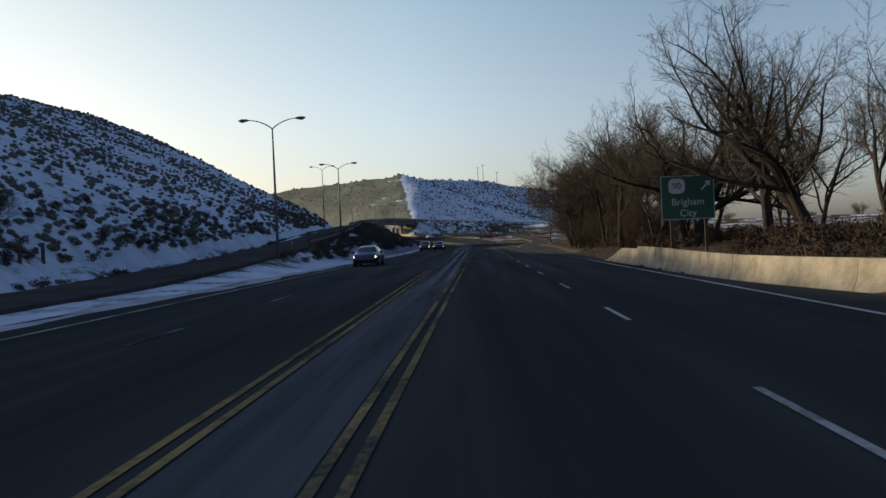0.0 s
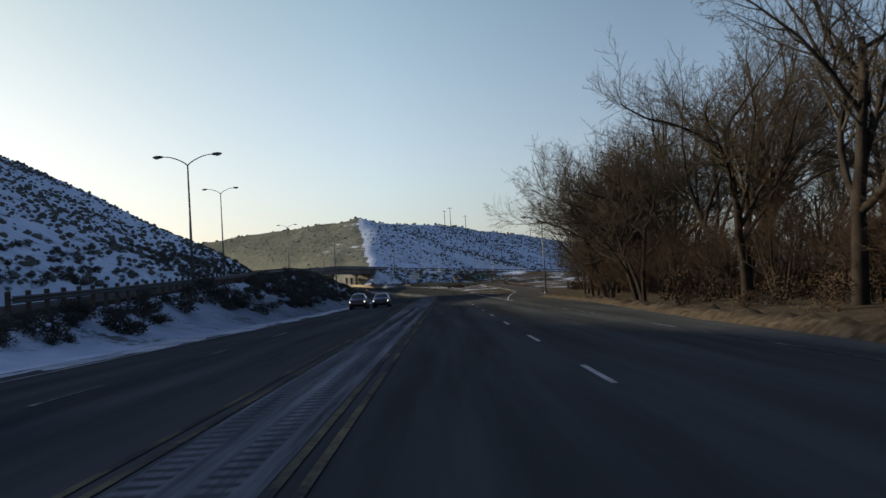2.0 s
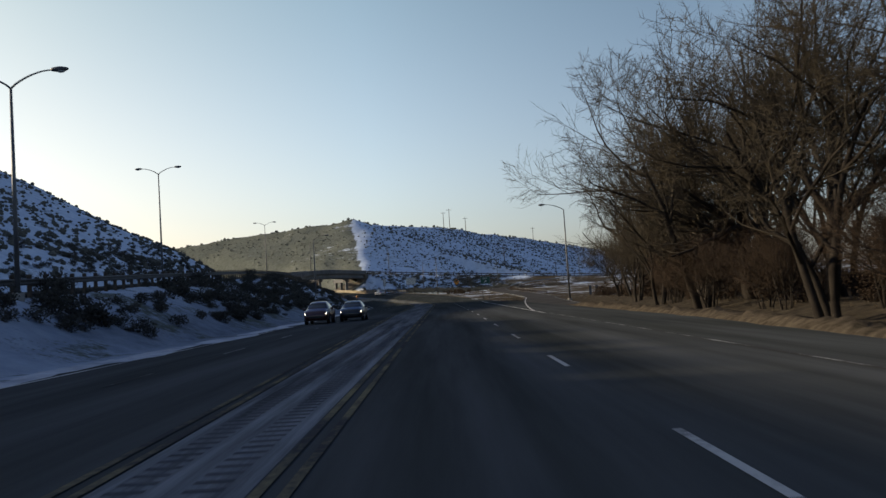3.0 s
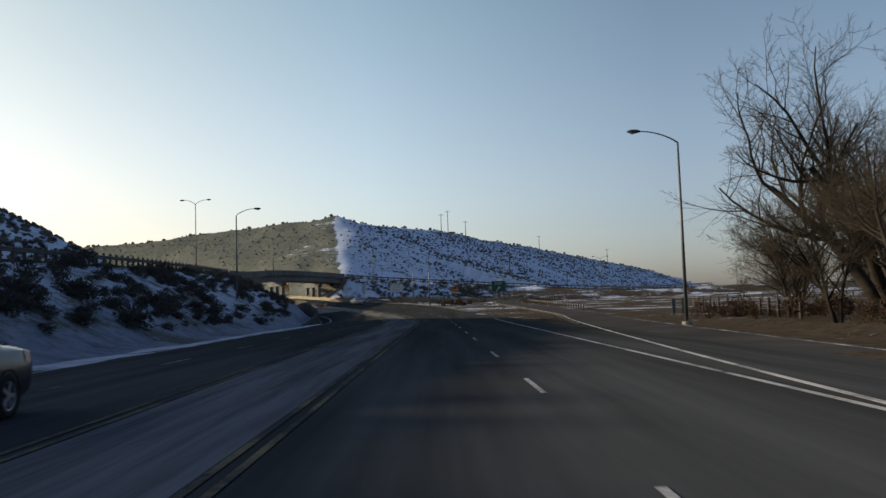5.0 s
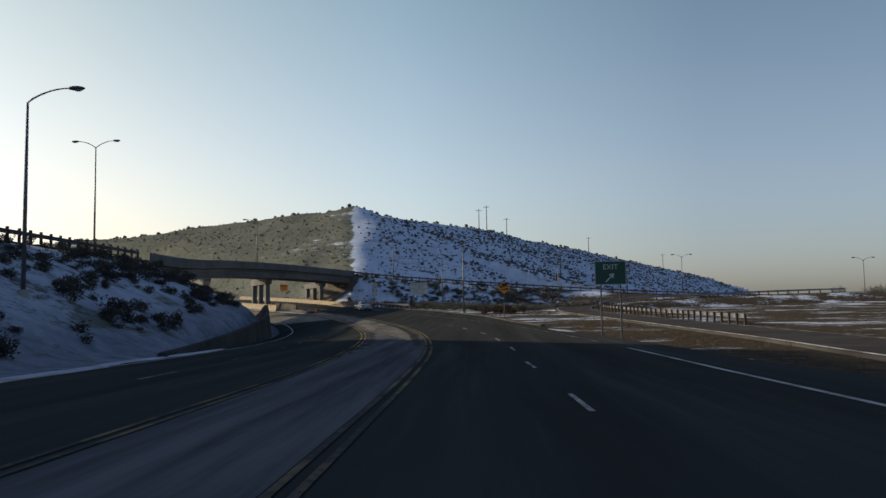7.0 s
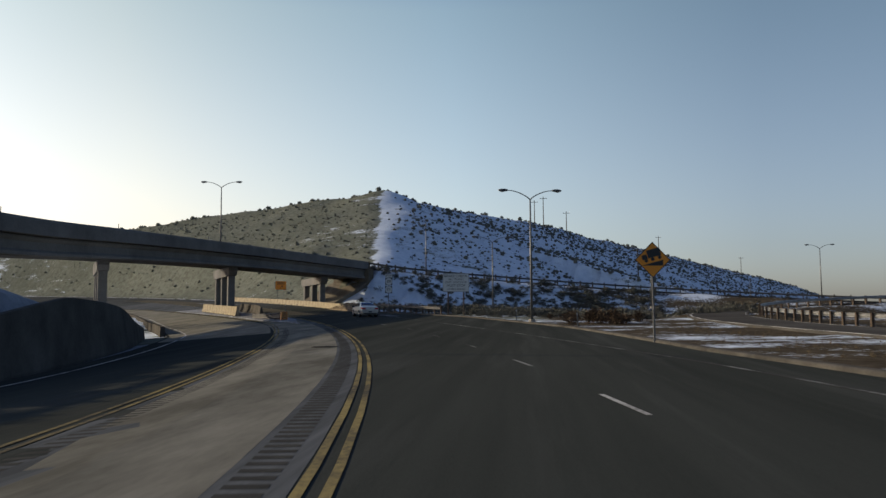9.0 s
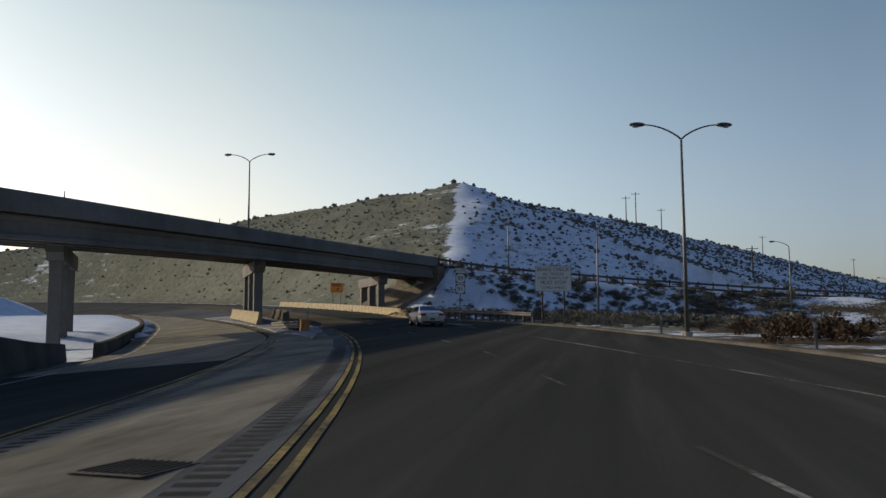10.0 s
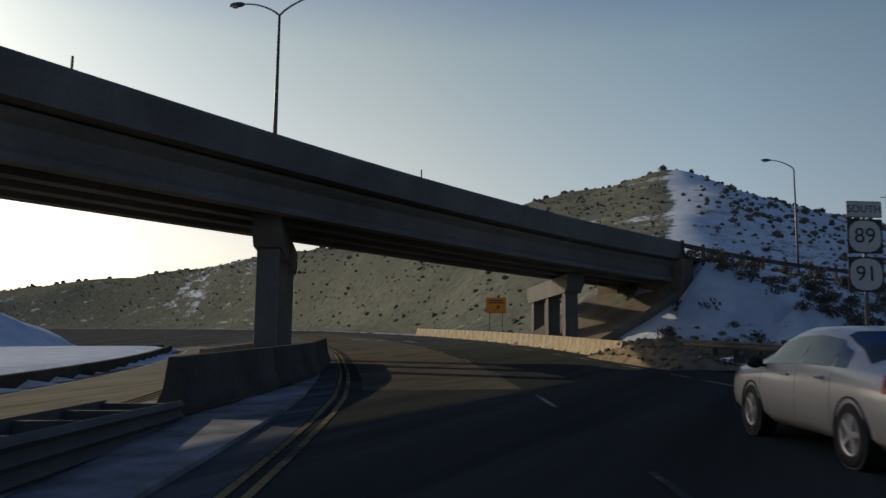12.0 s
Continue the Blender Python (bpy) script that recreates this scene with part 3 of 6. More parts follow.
def build_rumble():
    """Milled grooves across the middle strip, beside the yellow line."""
    verts, faces = [], []

    def groove(s, lo, hi, wide):
        n = len(verts)
        for a, b, z in ((s, lo, 0.008), (s, hi, 0.008), (s + wide / 2, hi, 0.0065), (s + wide / 2, lo, 0.0065), (s + wide, hi, 0.008), (s + wide, lo, 0.008)):
            verts.append(on_road(a, b, z))
        faces.extend([(n, n + 1, n + 2, n + 3), (n + 3, n + 2, n + 4, n + 5)])
    s = 30.0
    while s < 120:
        groove(s, -2.14, -1.80, 0.13)
        groove(s + 0.1, -2.82, -2.48, 0.13)
        s += 0.33
    s = 222.0
    while s < 294:
        groove(s, right_yellow(s) - 0.80, right_yellow(s) - 0.40, 0.18)
        if s < 296:
            groove(s + 0.15, left_yellow(s) + 0.40, left_yellow(s) + 0.74, 0.16)
        s += 0.36
    for near in (True, False):
        keep = [f for f in faces if (verts[f[0]].y < 210) == near]
        ob = mesh_object("rumble_strip", verts, keep, SALTY_GROOVE if near else ASPHALT_DARK)
        tagged(ob, "salt-filled rumble grooves in the asphalt median" if near else "milled rumble grooves in the asphalt median", "rumble strip", kind="stuff")


ASPHALT_DARK = surface("groove asphalt", (0.046, 0.046, 0.043), (0.075, 0.074, 0.068), 1.0, 30, 0.9)
SALTY_GROOVE = surface("salt-filled groove", (0.065, 0.068, 0.073), (0.115, 0.118, 0.124), 0.4, 20, 0.9)
build_rumble()

# darker drain cover in the median
bm = bmesh.new()
add_box(bm, pose(0, 0, 0.012), 0.80, 0.9, 0.02, 0.006)
drain = part("drain_grate", bm, plain("rusty iron", (0.075, 0.055, 0.038), 0.7, 0.5))
drain.matrix_basis = Matrix.Translation(on_road(267.9, -2.1)) @ pose(0, 0, 0, 0, 0, -8)
tagged(drain, "dark rusty drain grate in the median", "drain grate")
for k in range(9):
    bm = bmesh.new()
    add_box(bm, pose(-0.34 + 0.085 * k, 0, 0.026), 0.035, 0.76, 0.014)
    part("bar", bm, ASPHALT_DARK, drain)

# ---- snow left on the pavement ----
SNOW = surface("dirty packed snow", (0.28, 0.30, 0.33), (0.55, 0.57, 0.60), 0.5, 5, 0.85, bump=0.7, depth=0.05)

SLUSH = surface("thin grey slush", (0.07, 0.075, 0.08), (0.24, 0.255, 0.27), 1.4, 9, 0.85, bump=0.4)


def build_snow_patches():
    verts, faces = [], []

    def blob(s, d, ls, ld):
        n, k = len(verts), 22
        verts.append(on_road(s, d, 0.05))
        for r, lift in ((0.6, 0.035), (1.0, 0.006)):
            for i in range(k):
                a = i / k * math.tau
                q = r * (0.75 + 0.5 * noise.noise((math.cos(a) * 1.3 + s, math.sin(a) * 1.3, d)))
                verts.append(on_road(s + ls * q * math.cos(a), d + ld * q * math.sin(a), lift))
        for i in range(k):
            j = (i + 1) % k
            faces.append((n, n + 1 + i, n + 1 + j))
            faces.append((n + 1 + i, n + 1 + k + i, n + 1 + k + j, n + 1 + j))
    for s in range(-20, 226, 5):
        le = table(s, LEFT_EDGE)
        blob(s + random.uniform(-2, 2), le + random.uniform(0.0, 0.7), random.uniform(3, 6), random.uniform(0.4, 1.0))
    for s in range(404, 600, 3):
        blob(s + random.uniform(-2, 2), table(s, RIGHT_EDGE) + random.uniform(-0.6, 0.6), random.uniform(1.5, 4), random.uniform(0.3, 0.9))
    blob(240, 9.0, 4, 0.5)
    cut_v, cut_f = len(verts), len(faces)
    for q in ((321, 9.0, 4, 0.6), (327, 8.4, 3, 0.8), (392, 1.0, 6, 0.9), (380, 4, 4, 0.5), (386, 2.4, 3, 0.5)):
        blob(*q)
    slush = mesh_object("slush_patches", verts[cut_v:], [tuple(i - cut_v for i in f) for f in faces[cut_f:]], SLUSH, True)
    tagged(slush, "thin grey slush drying on the asphalt", "slush", kind="stuff")
    del verts[cut_v:], faces[cut_f:]
    ob = mesh_object("snow_patches", verts, faces, SNOW, True)
    tagged(ob, "dirty packed snow along the pavement edge", "snow", kind="stuff")


build_snow_patches()

# ---- exit lane, ramp pavement ----
GREYROAD = surface("grey pavement", (0.05, 0.048, 0.044), (0.09, 0.086, 0.08), 0.2, 20, 0.85)


def swept(name, points, outline, material, label, category, kind="structure", closed=True):
    bm = bmesh.new()
    add_profile(bm, stations(points), outline, closed)
    return tagged(part(name, bm, material), label, category, kind=kind)


swept("exit_road", EXIT_LINE, [(-4.2, -0.008), (1.25, -0.008), (1.25, -0.3), (-4.2, -0.3)], GREYROAD, "grey exit lane pavement that leaves to the right", "road")
for off, lab in ((-3.9, "solid white gore line of the exit lane"), (0.95, "thin white edge line of the exit lane")):
    swept("edge_line", EXIT_LINE[9:], [(off - 0.07, 0.006), (off + 0.07, 0.006), (off + 0.07, -0.01), (off - 0.07, -0.01)], WHITE if off < 0 else WHITE_FADED, lab, "road marking")
ramp_before = [p for p in RAMP_LINE if p.y <= DECK[0] + 2]
ramp_after = [p for p in RAMP_LINE if p.y > DECK[1] - 2 or p.x > -20]
ramp_after = [p for p in ramp_after if p not in ramp_before]
ramp_deck = [p for p in RAMP_LINE if ramp_before[-1].y + 1 < p.y < DECK[1] - 2 and p.x < -20]
ramp_deck = curve_through([(p.x, p.y, p.z) for p in (ramp_before[-1], *ramp_deck, ramp_after[0])], 2.6)
for pts in (ramp_before, ramp_after):
    swept("ramp_road", pts, [(0, 0), (-RAMP_W, 0), (-RAMP_W, -0.3), (0, -0.3)], GREYROAD, "grey ramp pavement climbing to the overpass", "road")
joining = [Vector((p.x, p.y, max(ground(p.x, p.y), ground(p.x + 2, p.y - 2)) + 0.05)) for p in curve_through([(2, 326, 0), (8, 338, 0), (17, 352, 0), (30, 366, 0), (48, 374, 0)], 4)]
swept("ramp_road", joining, [(-3.2, 0.1), (3.2, 0.1), (3.2, -0.6), (-3.2, -0.6)], surface("pale concrete pavement", (0.12, 0.115, 0.10), (0.19, 0.18, 0.16), 0.3, 14, 0.9), "pale concrete slip road curving up the slope", "road")


# ---- overpass ----
PALEGREY = surface("dusty tan concrete", (0.13, 0.11, 0.085), (0.24, 0.21, 0.165), 0.6, 7, 0.9, bump=0.4)


def build_overpass():
    bridge = thing("overpass_bridge", pose(0, 0, 0), "grey concrete girder overpass on three column bents", "bridge")
    st = stations(ramp_deck)

    def sweep(name, outline, material, label=""):
        bm = bmesh.new()
        add_profile(bm, st, outline)
        return part(name, bm, material, bridge, label)

    W = RAMP_W
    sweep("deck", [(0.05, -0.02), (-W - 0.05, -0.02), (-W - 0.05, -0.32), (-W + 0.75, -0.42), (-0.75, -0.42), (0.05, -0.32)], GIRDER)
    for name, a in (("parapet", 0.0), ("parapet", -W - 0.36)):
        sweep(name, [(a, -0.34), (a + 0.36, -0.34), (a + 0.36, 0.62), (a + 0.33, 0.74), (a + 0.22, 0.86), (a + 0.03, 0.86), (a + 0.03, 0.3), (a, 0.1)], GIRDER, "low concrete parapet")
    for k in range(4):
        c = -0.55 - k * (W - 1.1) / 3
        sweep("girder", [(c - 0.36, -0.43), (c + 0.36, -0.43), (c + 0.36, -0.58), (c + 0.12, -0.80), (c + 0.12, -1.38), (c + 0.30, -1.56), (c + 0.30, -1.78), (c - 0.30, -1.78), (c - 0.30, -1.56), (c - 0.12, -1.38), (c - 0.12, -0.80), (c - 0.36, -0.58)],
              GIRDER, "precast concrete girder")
    for p, r in st[6::7]:
        bm = bmesh.new()
        add_tube(bm, [p + r * 0.1 + Vector((0, 0, 0.85)), p + r * 0.1 + Vector((0, 0, 1.25))], 0.035, 6)
        part("reflector_post", bm, POLE, bridge)
    # bents: three columns in a skew row under a flared cap
    row = Vector((-0.5, 0.866, 0))
    for x, y, base in ((-40.8, 308.6, 1.2), (-37.6, 334.0, 3.3), (-32.2, 358.6, 4.8)):
        near = Vector((x, y, 0))
        mid = near + row * 4.4
        _, rz, _, _ = ramp_near(mid.x, mid.y)
        top = rz - 1.80
        turn = Matrix.Rotation(math.atan2(-row.x, row.y), 4, "Z")
        cap = bmesh.new()
        rings = []
        for v, low in ((-1.35, 0.62), (-0.7, 1.12), (9.5, 1.12), (10.15, 0.62)):
            c = near + row * v
            rings.append([cap.verts.new(c + turn @ Vector((u, 0, 0)) + Vector((0, 0, z))) for u, z in ((-0.52, top), (0.52, top), (0.52, top - low), (-0.52, top - low))])
        for a, b in zip(rings, rings[1:]):
            for k in range(4):
                cap.faces.new((a[k], a[(k + 1) % 4], b[(k + 1) % 4], b[k]))
        cap.faces.new(rings[0])
        cap.faces.new(rings[-1])
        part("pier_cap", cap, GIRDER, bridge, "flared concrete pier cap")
        for k in range(3):
            c = near + row * 4.4 * k
            bm = bmesh.new()
            h = top - 1.1 - (base - 0.6)
            add_box(bm, Matrix.Translation((c.x, c.y, base - 0.6 + h / 2)) @ turn, 0.82, 0.82, h, 0.06)
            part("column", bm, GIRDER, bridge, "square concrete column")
    # abutment seats at both ends
    for p, r, back in ((ramp_deck[0], st[0][1], -1), (ramp_deck[-1], st[-1][1], 1)):
        along = Vector((-r.y, r.x, 0)) * back
        bm = bmesh.new()
        m = Matrix.Translation(p - r * W / 2 + along * 0.3 + Vector((0, 0, -1.75))) @ Matrix.Rotation(math.atan2(r.y, r.x), 4, "Z")
        add_box(bm, m, W + 1.0, 1.2, 3.4, 0.04)
        part("abutment", bm, PALEGREY, bridge, "concrete abutment block")
    # sloped concrete paving under the far end
    end, r = ramp_deck[-1], st[-1][1]
    bm = bmesh.new()
    a, b = end + r * 0.6, end - r * (W + 0.6)
    down = Vector((-0.866, -0.5, 0)) * 7.2
    quad = [a + Vector((0, 0, -2.1)), b + Vector((0, 0, -2.1)), b + down + Vector((0, 0, -6.4)), a + down + Vector((0, 0, -6.4))]
    lower = [v + Vector((0, 0, -0.9)) for v in quad]
    vs = [bm.verts.new(v) for v in quad + lower]
    for f in ((0, 1, 2, 3), (4, 7, 6, 5), (0, 4, 5, 1), (1, 5, 6, 2), (2, 6, 7, 3), (3, 7, 4, 0)):
        bm.faces.new([vs[k] for k in f])
    part("slope_paving", bm, PALEGREY, bridge, "sloped concrete paving under the deck end")
    return bridge


build_overpass()


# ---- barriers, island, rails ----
# lit copy of the barrier concrete: warm sunlight is put into its tan
BARRIER = surface("sunlit-toned barrier concrete", (0.20, 0.168, 0.118), (0.42, 0.365, 0.262), 1.3, 9, 0.9, bump=0.35)
JERSEY = [(-0.30, 0.0), (0.30, 0.0), (0.30, 0.08), (0.17, 0.33), (0.09, 0.81), (-0.09, 0.81), (-0.17, 0.33), (-0.30, 0.08)]


# darker copy of the barrier concrete, with shade put into its colour
SHADED_CONCRETE = surface("shade-toned barrier concrete", (0.055, 0.052, 0.047), (0.115, 0.107, 0.094), 0.5, 8, 0.9, bump=0.35)


def barrier_run(points, length, group, label, material=BARRIER, tall=1.0):
    """Sections of concrete barrier end to end, each a thing."""
    line = curve_through(points, 0.5)
    sections, run, walked = [], [line[0]], 0.0
    for p, q in zip(line, line[1:]):
        walked += (q - p).length
        run.append(q)
        if walked > length:
            sections.append(run)
            run, walked = [q + (q - p).normalized() * 0.03], 0.0
    if len(run) > 2:
        sections.append(run)
    for k, sec in enumerate(sections):
        origin = sec[0].copy()
        bm = bmesh.new()
        tilt = random.uniform(-0.012, 0.012)
        add_profile(bm, stations([p - origin for p in (sec[0], sec[len(sec) // 2], sec[-1])]), [(u + tilt * w, w * tall) for u, w in JERSEY])
        ob = part("concrete_barrier", bm, material)
        ob.location = origin
        tagged(ob, label, "barrier", group)
        for f in (0.25, 0.75):
            # a dark drain slot at the foot of both faces
            p, q = sec[0], sec[-1]
            slot = bmesh.new()
            add_box(slot, Matrix.Translation((q - p) * f + Vector((0, 0, 0.045))) @ Matrix.Rotation(math.atan2(q.y - p.y, q.x - p.x), 4, "Z"), 0.42, 0.612, 0.07, 0.01)
            part("drain_slot", slot, SLOT, ob, "dark drain slot")


SLOT = surface("dirt in a drain slot", (0.02, 0.018, 0.015), (0.045, 0.04, 0.034), 2.0, 20, 0.95)
barrier_run([(7.0, 38.8, 0.06), (7.15, 35, 0.03), (7.3, 30, -0.06), (7.5, 25, -0.11), (8.2, 20, -0.10), (8.9, 16, -0.08), (9.8, 8, -0.05), (11.2, -6, 0.0), (15.5, -40, 0.0)], 6.1, "barriers along the right verge", "sunlit tan concrete barrier section beside the verge", tall=1.06)
# its lower end piece, sloping down to the ground
bm = bmesh.new()
rows = []
for y, top, wide in ((0, 0.74, 1.0), (1.4, 0.745, 1.0), (2.8, 0.735, 1.0), (4.1, 0.74, 1.0), (5.6, 0.49, 0.97), (7.0, 0.27, 0.93), (8.5, 0.05, 0.86)):
    rows.append([bm.verts.new((u * wide, y, min(w, top * (0.35 + 0.65 * w / 0.81)) if w < 0.5 else top)) for u, w in JERSEY])
for p, q in zip(rows, rows[1:]):
    for k in range(8):
        bm.faces.new((p[k], p[(k + 1) % 8], q[(k + 1) % 8], q[k]))
bm.faces.new(rows[0])
bm.faces.new(rows[-1])
bmesh.ops.recalc_face_normals(bm, faces=bm.faces)
endpiece = part("barrier_end", bm, BARRIER)
endpiece.matrix_basis = pose(7.02, 38.9, 0.05, 0, 0, 0.5)
tagged(endpiece, "tapered concrete barrier end piece", "barrier")

right_line = [on_road(s, d, 0.02) for s, d in ((344.5, 9.6), (352, 9.9), (360, 10.1), (380, 10.1), (405, 10.1))]
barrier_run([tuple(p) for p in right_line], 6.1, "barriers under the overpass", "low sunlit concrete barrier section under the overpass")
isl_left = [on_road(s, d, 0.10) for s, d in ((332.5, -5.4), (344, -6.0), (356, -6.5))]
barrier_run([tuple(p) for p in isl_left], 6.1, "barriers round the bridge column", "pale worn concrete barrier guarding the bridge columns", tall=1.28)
# the right run shows its shaded face, so it takes the darker copy
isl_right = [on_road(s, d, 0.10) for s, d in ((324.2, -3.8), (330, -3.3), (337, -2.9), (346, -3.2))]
barrier_run([tuple(p) for p in isl_right], 6.1, "barriers round the bridge column", "shade-toned concrete barrier guarding the bridge columns", SHADED_CONCRETE, 1.2)


def build_island():
    ss = steps(301.5, 366, 2)
    verts, faces = [], []
    for s in ss:
        f = 0.04 + 0.96 * ease((s - 301.5) / 14)
        lo, hi = left_yellow(s) + 0.5, right_yellow(s) - 0.8
        mid = table(s, [(301, -2.4), (318, -2.9), (340, -4.4)])
        lo, hi = mid + (lo - mid) * f, mid + (hi - mid) * f
        verts += [on_road(s, lo, 0.0), on_road(s, lo, 0.07), on_road(s, hi, 0.07), on_road(s, hi, 0.0)]
    for i in range(len(ss) - 1):
        for k in range(3):
            faces.append((4 * i + k, 4 * i + k + 1, 4 * i + k + 5, 4 * i + k + 4))
    ob = mesh_object("traffic_island", verts, faces, surface("gritty kerb ground", (0.09, 0.085, 0.075), (0.36, 0.38, 0.41), 0.6, 7, 0.95, bump=0.6, depth=0.03))
    tagged(ob, "raised gritty island with drifted snow", "traffic island", kind="structure")


build_island()


def build_gravel():
    """A heap of gravel and stones where the barrier under the overpass begins."""
    r = random.Random(8)
    verts, faces = [], []
    n, m = 34, 14
    for i in range(n + 1):
        for j in range(m + 1):
            s, v = 337.5 + 11.5 * i / n, j / m
            d = 8.9 + 3.9 * v
            h = 0.95 * math.sin(math.pi * i / n) ** 0.7 * math.sin(math.pi * min(v * 1.25, 1.0)) ** 0.8
            h += 0.10 * noise.noise((s * 1.3, d * 1.3, 0)) * (h > 0.05)
            verts.append(on_road(s, d, h - 0.03))
    for i in range(n):
        for j in range(m):
            a = i * (m + 1) + j
            faces.append((a, a + 1, a + m + 2, a + m + 1))
    for _ in range(420):
        i, j = r.randint(1, n - 1), r.randint(1, m - 1)
        c = Vector(verts[i * (m + 1) + j]) + Vector((r.uniform(-.2, .2), r.uniform(-.2, .2), 0.02))
        q, b = r.uniform(0.04, 0.13), len(verts)
        verts += [c + Vector(w) * q * r.uniform(0.7, 1.3) for w in ((1, 0, 0), (0, 1, 0), (-1, 0, 0), (0, -1, 0), (0.1, 0, 0.8), (0, 0, -0.6))]
        faces += [(b + k, b + (k + 1) % 4, b + 4) for k in range(4)] + [(b + (k + 1) % 4, b + k, b + 5) for k in range(4)]
    ob = mesh_object("gravel_heap", verts, faces, surface("tan gravel", (0.12, 0.095, 0.065), (0.27, 0.22, 0.155), 2.5, 14, 0.95, bump=0.8, depth=0.03))
    tagged(ob, "sunlit heap of tan gravel and stones by the barrier", "gravel", kind="stuff")


build_gravel()


def build_verge_berm():
    """A low ridge of earth and gravel pushed up along the pavement edge."""
    verts, faces = [], []
    ss = steps(-14, 150, 0.6)
    prof = [(0.0, -0.05), (0.2, 0.09), (0.45, 0.2), (0.75, 0.24), (1.1, 0.15), (1.7, -0.1)]
    for s in ss:
        f = min(ease((s + 14) / 5), ease((150 - s) / 10))
        for u, h in prof:
            w = noise.noise((s * 0.9, u * 2, 3.0)) * 0.2 + noise.noise((s * 2.7, u * 5, 5.0)) * 0.18
            verts.append(on_road(s, table(s, RIGHT_EDGE) - 0.1 + u + noise.noise((s * 0.3, 0, 0)) * 0.2, (h + w * (0.2 < u < 2)) * f))
    n = len(prof)
    for i in range(len(ss) - 1):
        for j in range(n - 1):
            a = i * n + j
            faces.append((a, a + 1, a + n + 1, a + n))
    ob = mesh_object("verge_berm", verts, faces, surface("gravelly tan earth", (0.035, 0.029, 0.021), (0.125, 0.10, 0.07), 2.6, 12, 0.95, bump=0.8, depth=0.04), True)
    tagged(ob, "low sunlit ridge of gravelly earth along the verge", "berm", kind="structure")


build_verge_berm()

# low wall along the left of the far carriageway
wall_pts = [on_road(s, table(s, LEFT_EDGE) - 0.2, 0.0) for s in steps(302, 396, 4)]
wall_pts += [on_road(s, d, 0.0) for s, d in ((399.5, -17.4), (400.5, -19.5), (400, -22.5))]
# the road face is darkened by colour to stand in for shade
swept("curb_wall", wall_pts, [(-0.2, -0.3), (0.2, -0.3), (0.16, 0.62), (-0.16, 0.62)], SHADED_CONCRETE, "low shade-toned concrete edge wall", "wall")


def build_retaining_wall():
    """A wall with a battered face that rises from a kerb, holds up the toe of the bank and falls off to the column."""
    bm = bmesh.new()
    rings = []
    for s in steps(222, 301.5, 1.5):
        d, h = table(s, WALL_LINE), table(s, WALL_TOP)
        rings.append([bm.verts.new(on_road(s, d + u, w)) for u, w in ((-0.35, -0.5), (0.2 + 0.12 * h, -0.5), (0.2 + 0.12 * h, 0.0), (0.2, h - 0.03), (0.17, h), (-0.12, h), (-0.15, h - 0.03))])
    n = len(rings[0])
    for a, b in zip(rings, rings[1:]):
        for k in range(n):
            bm.faces.new((a[k], a[(k + 1) % n], b[(k + 1) % n], b[k]))
    bm.faces.new(rings[0])
    bm.faces.new(rings[-1][::-1])
    ob = part("retaining_wall", bm, surface("dark wall concrete", (0.05, 0.05, 0.047), (0.10, 0.097, 0.09), 0.4, 7, 0.9, bump=0.35))
    tagged(ob, "dark concrete retaining wall below the snowy bank", "wall", kind="structure")


build_retaining_wall()
# kerb on the right of the bend
kerb_pts = [on_road(s, table(s, RIGHT_EDGE) + 0.1, 0.0) for s in steps(250, 334, 4)]
swept("kerb", kerb_pts, [(-0.12, -0.2), (0.25, -0.2), (0.25, 0.12), (-0.06, 0.12), (-0.12, 0.08)], SHADED_CONCRETE, "dark concrete kerb round the bend", "kerb")

POST_MESH = {}


def post_mesh(kind, h):
    key = (kind, h)
    if key not in POST_MESH:
        bm = bmesh.new()
        add_box(bm, pose(0, 0, h / 2 - 0.25), *((0.17, 0.2, h + 0.5) if kind == "timber" else (0.1, 0.15, h + 0.5)), 0.012)
        me = bpy.data.meshes.new("post")
        bm.to_mesh(me)
        bm.free()
        me.materials.append(TIMBER if kind == "timber" else GALV)
        POST_MESH[key] = me
    return POST_MESH[key]


W_BEAM = [(0.0, 0.0), (0.05, 0.02), (0.08, 0.07), (0.02, 0.13), (0.02, 0.18), (0.08, 0.24), (0.05, 0.29), (0.0, 0.31), (-0.012, 0.31), (0.035, 0.285), (0.062, 0.24), (0.004, 0.185), (0.004, 0.125), (0.062, 0.07), (0.035, 0.025), (-0.012, 0.0)]


RAIL_DARK = surface("dark rail steel", (0.055, 0.055, 0.052), (0.11, 0.105, 0.10), 1.5, 30, 0.75, 0.3, 0.05)


def guardrail(points, side, label, spacing=1.9, kind="timber", rail=0.45, post=0.9, steel=GALV):
    """A steel beam on posts; side: +1 where the beam faces the path's right."""
    line = curve_through(points, spacing)
    ob = thing("guardrail", pose(*line[0]), label, "guardrail")
    local = [p - line[0] for p in line]
    bm = bmesh.new()
    add_profile(bm, stations(local), [(side * (u + 0.12), w + rail) for u, w in W_BEAM])
    part("beam", bm, steel, ob, "ribbed steel beam")
    for p, r in stations(local):
        o = new("post", post_mesh(kind, post))
        o.parent = ob
        o.matrix_basis = Matrix.Translation(p) @ Matrix.Rotation(math.atan2(r.y, r.x) + random.uniform(-0.05, 0.05), 4, "Z")
    return ob


def ramp_side(u, lo, hi, every=2):
    pts = [(p + r * u, p.y) for p, r in stations(RAMP_LINE)]
    return [tuple(p) for p, y in pts if lo < y < hi][::every]


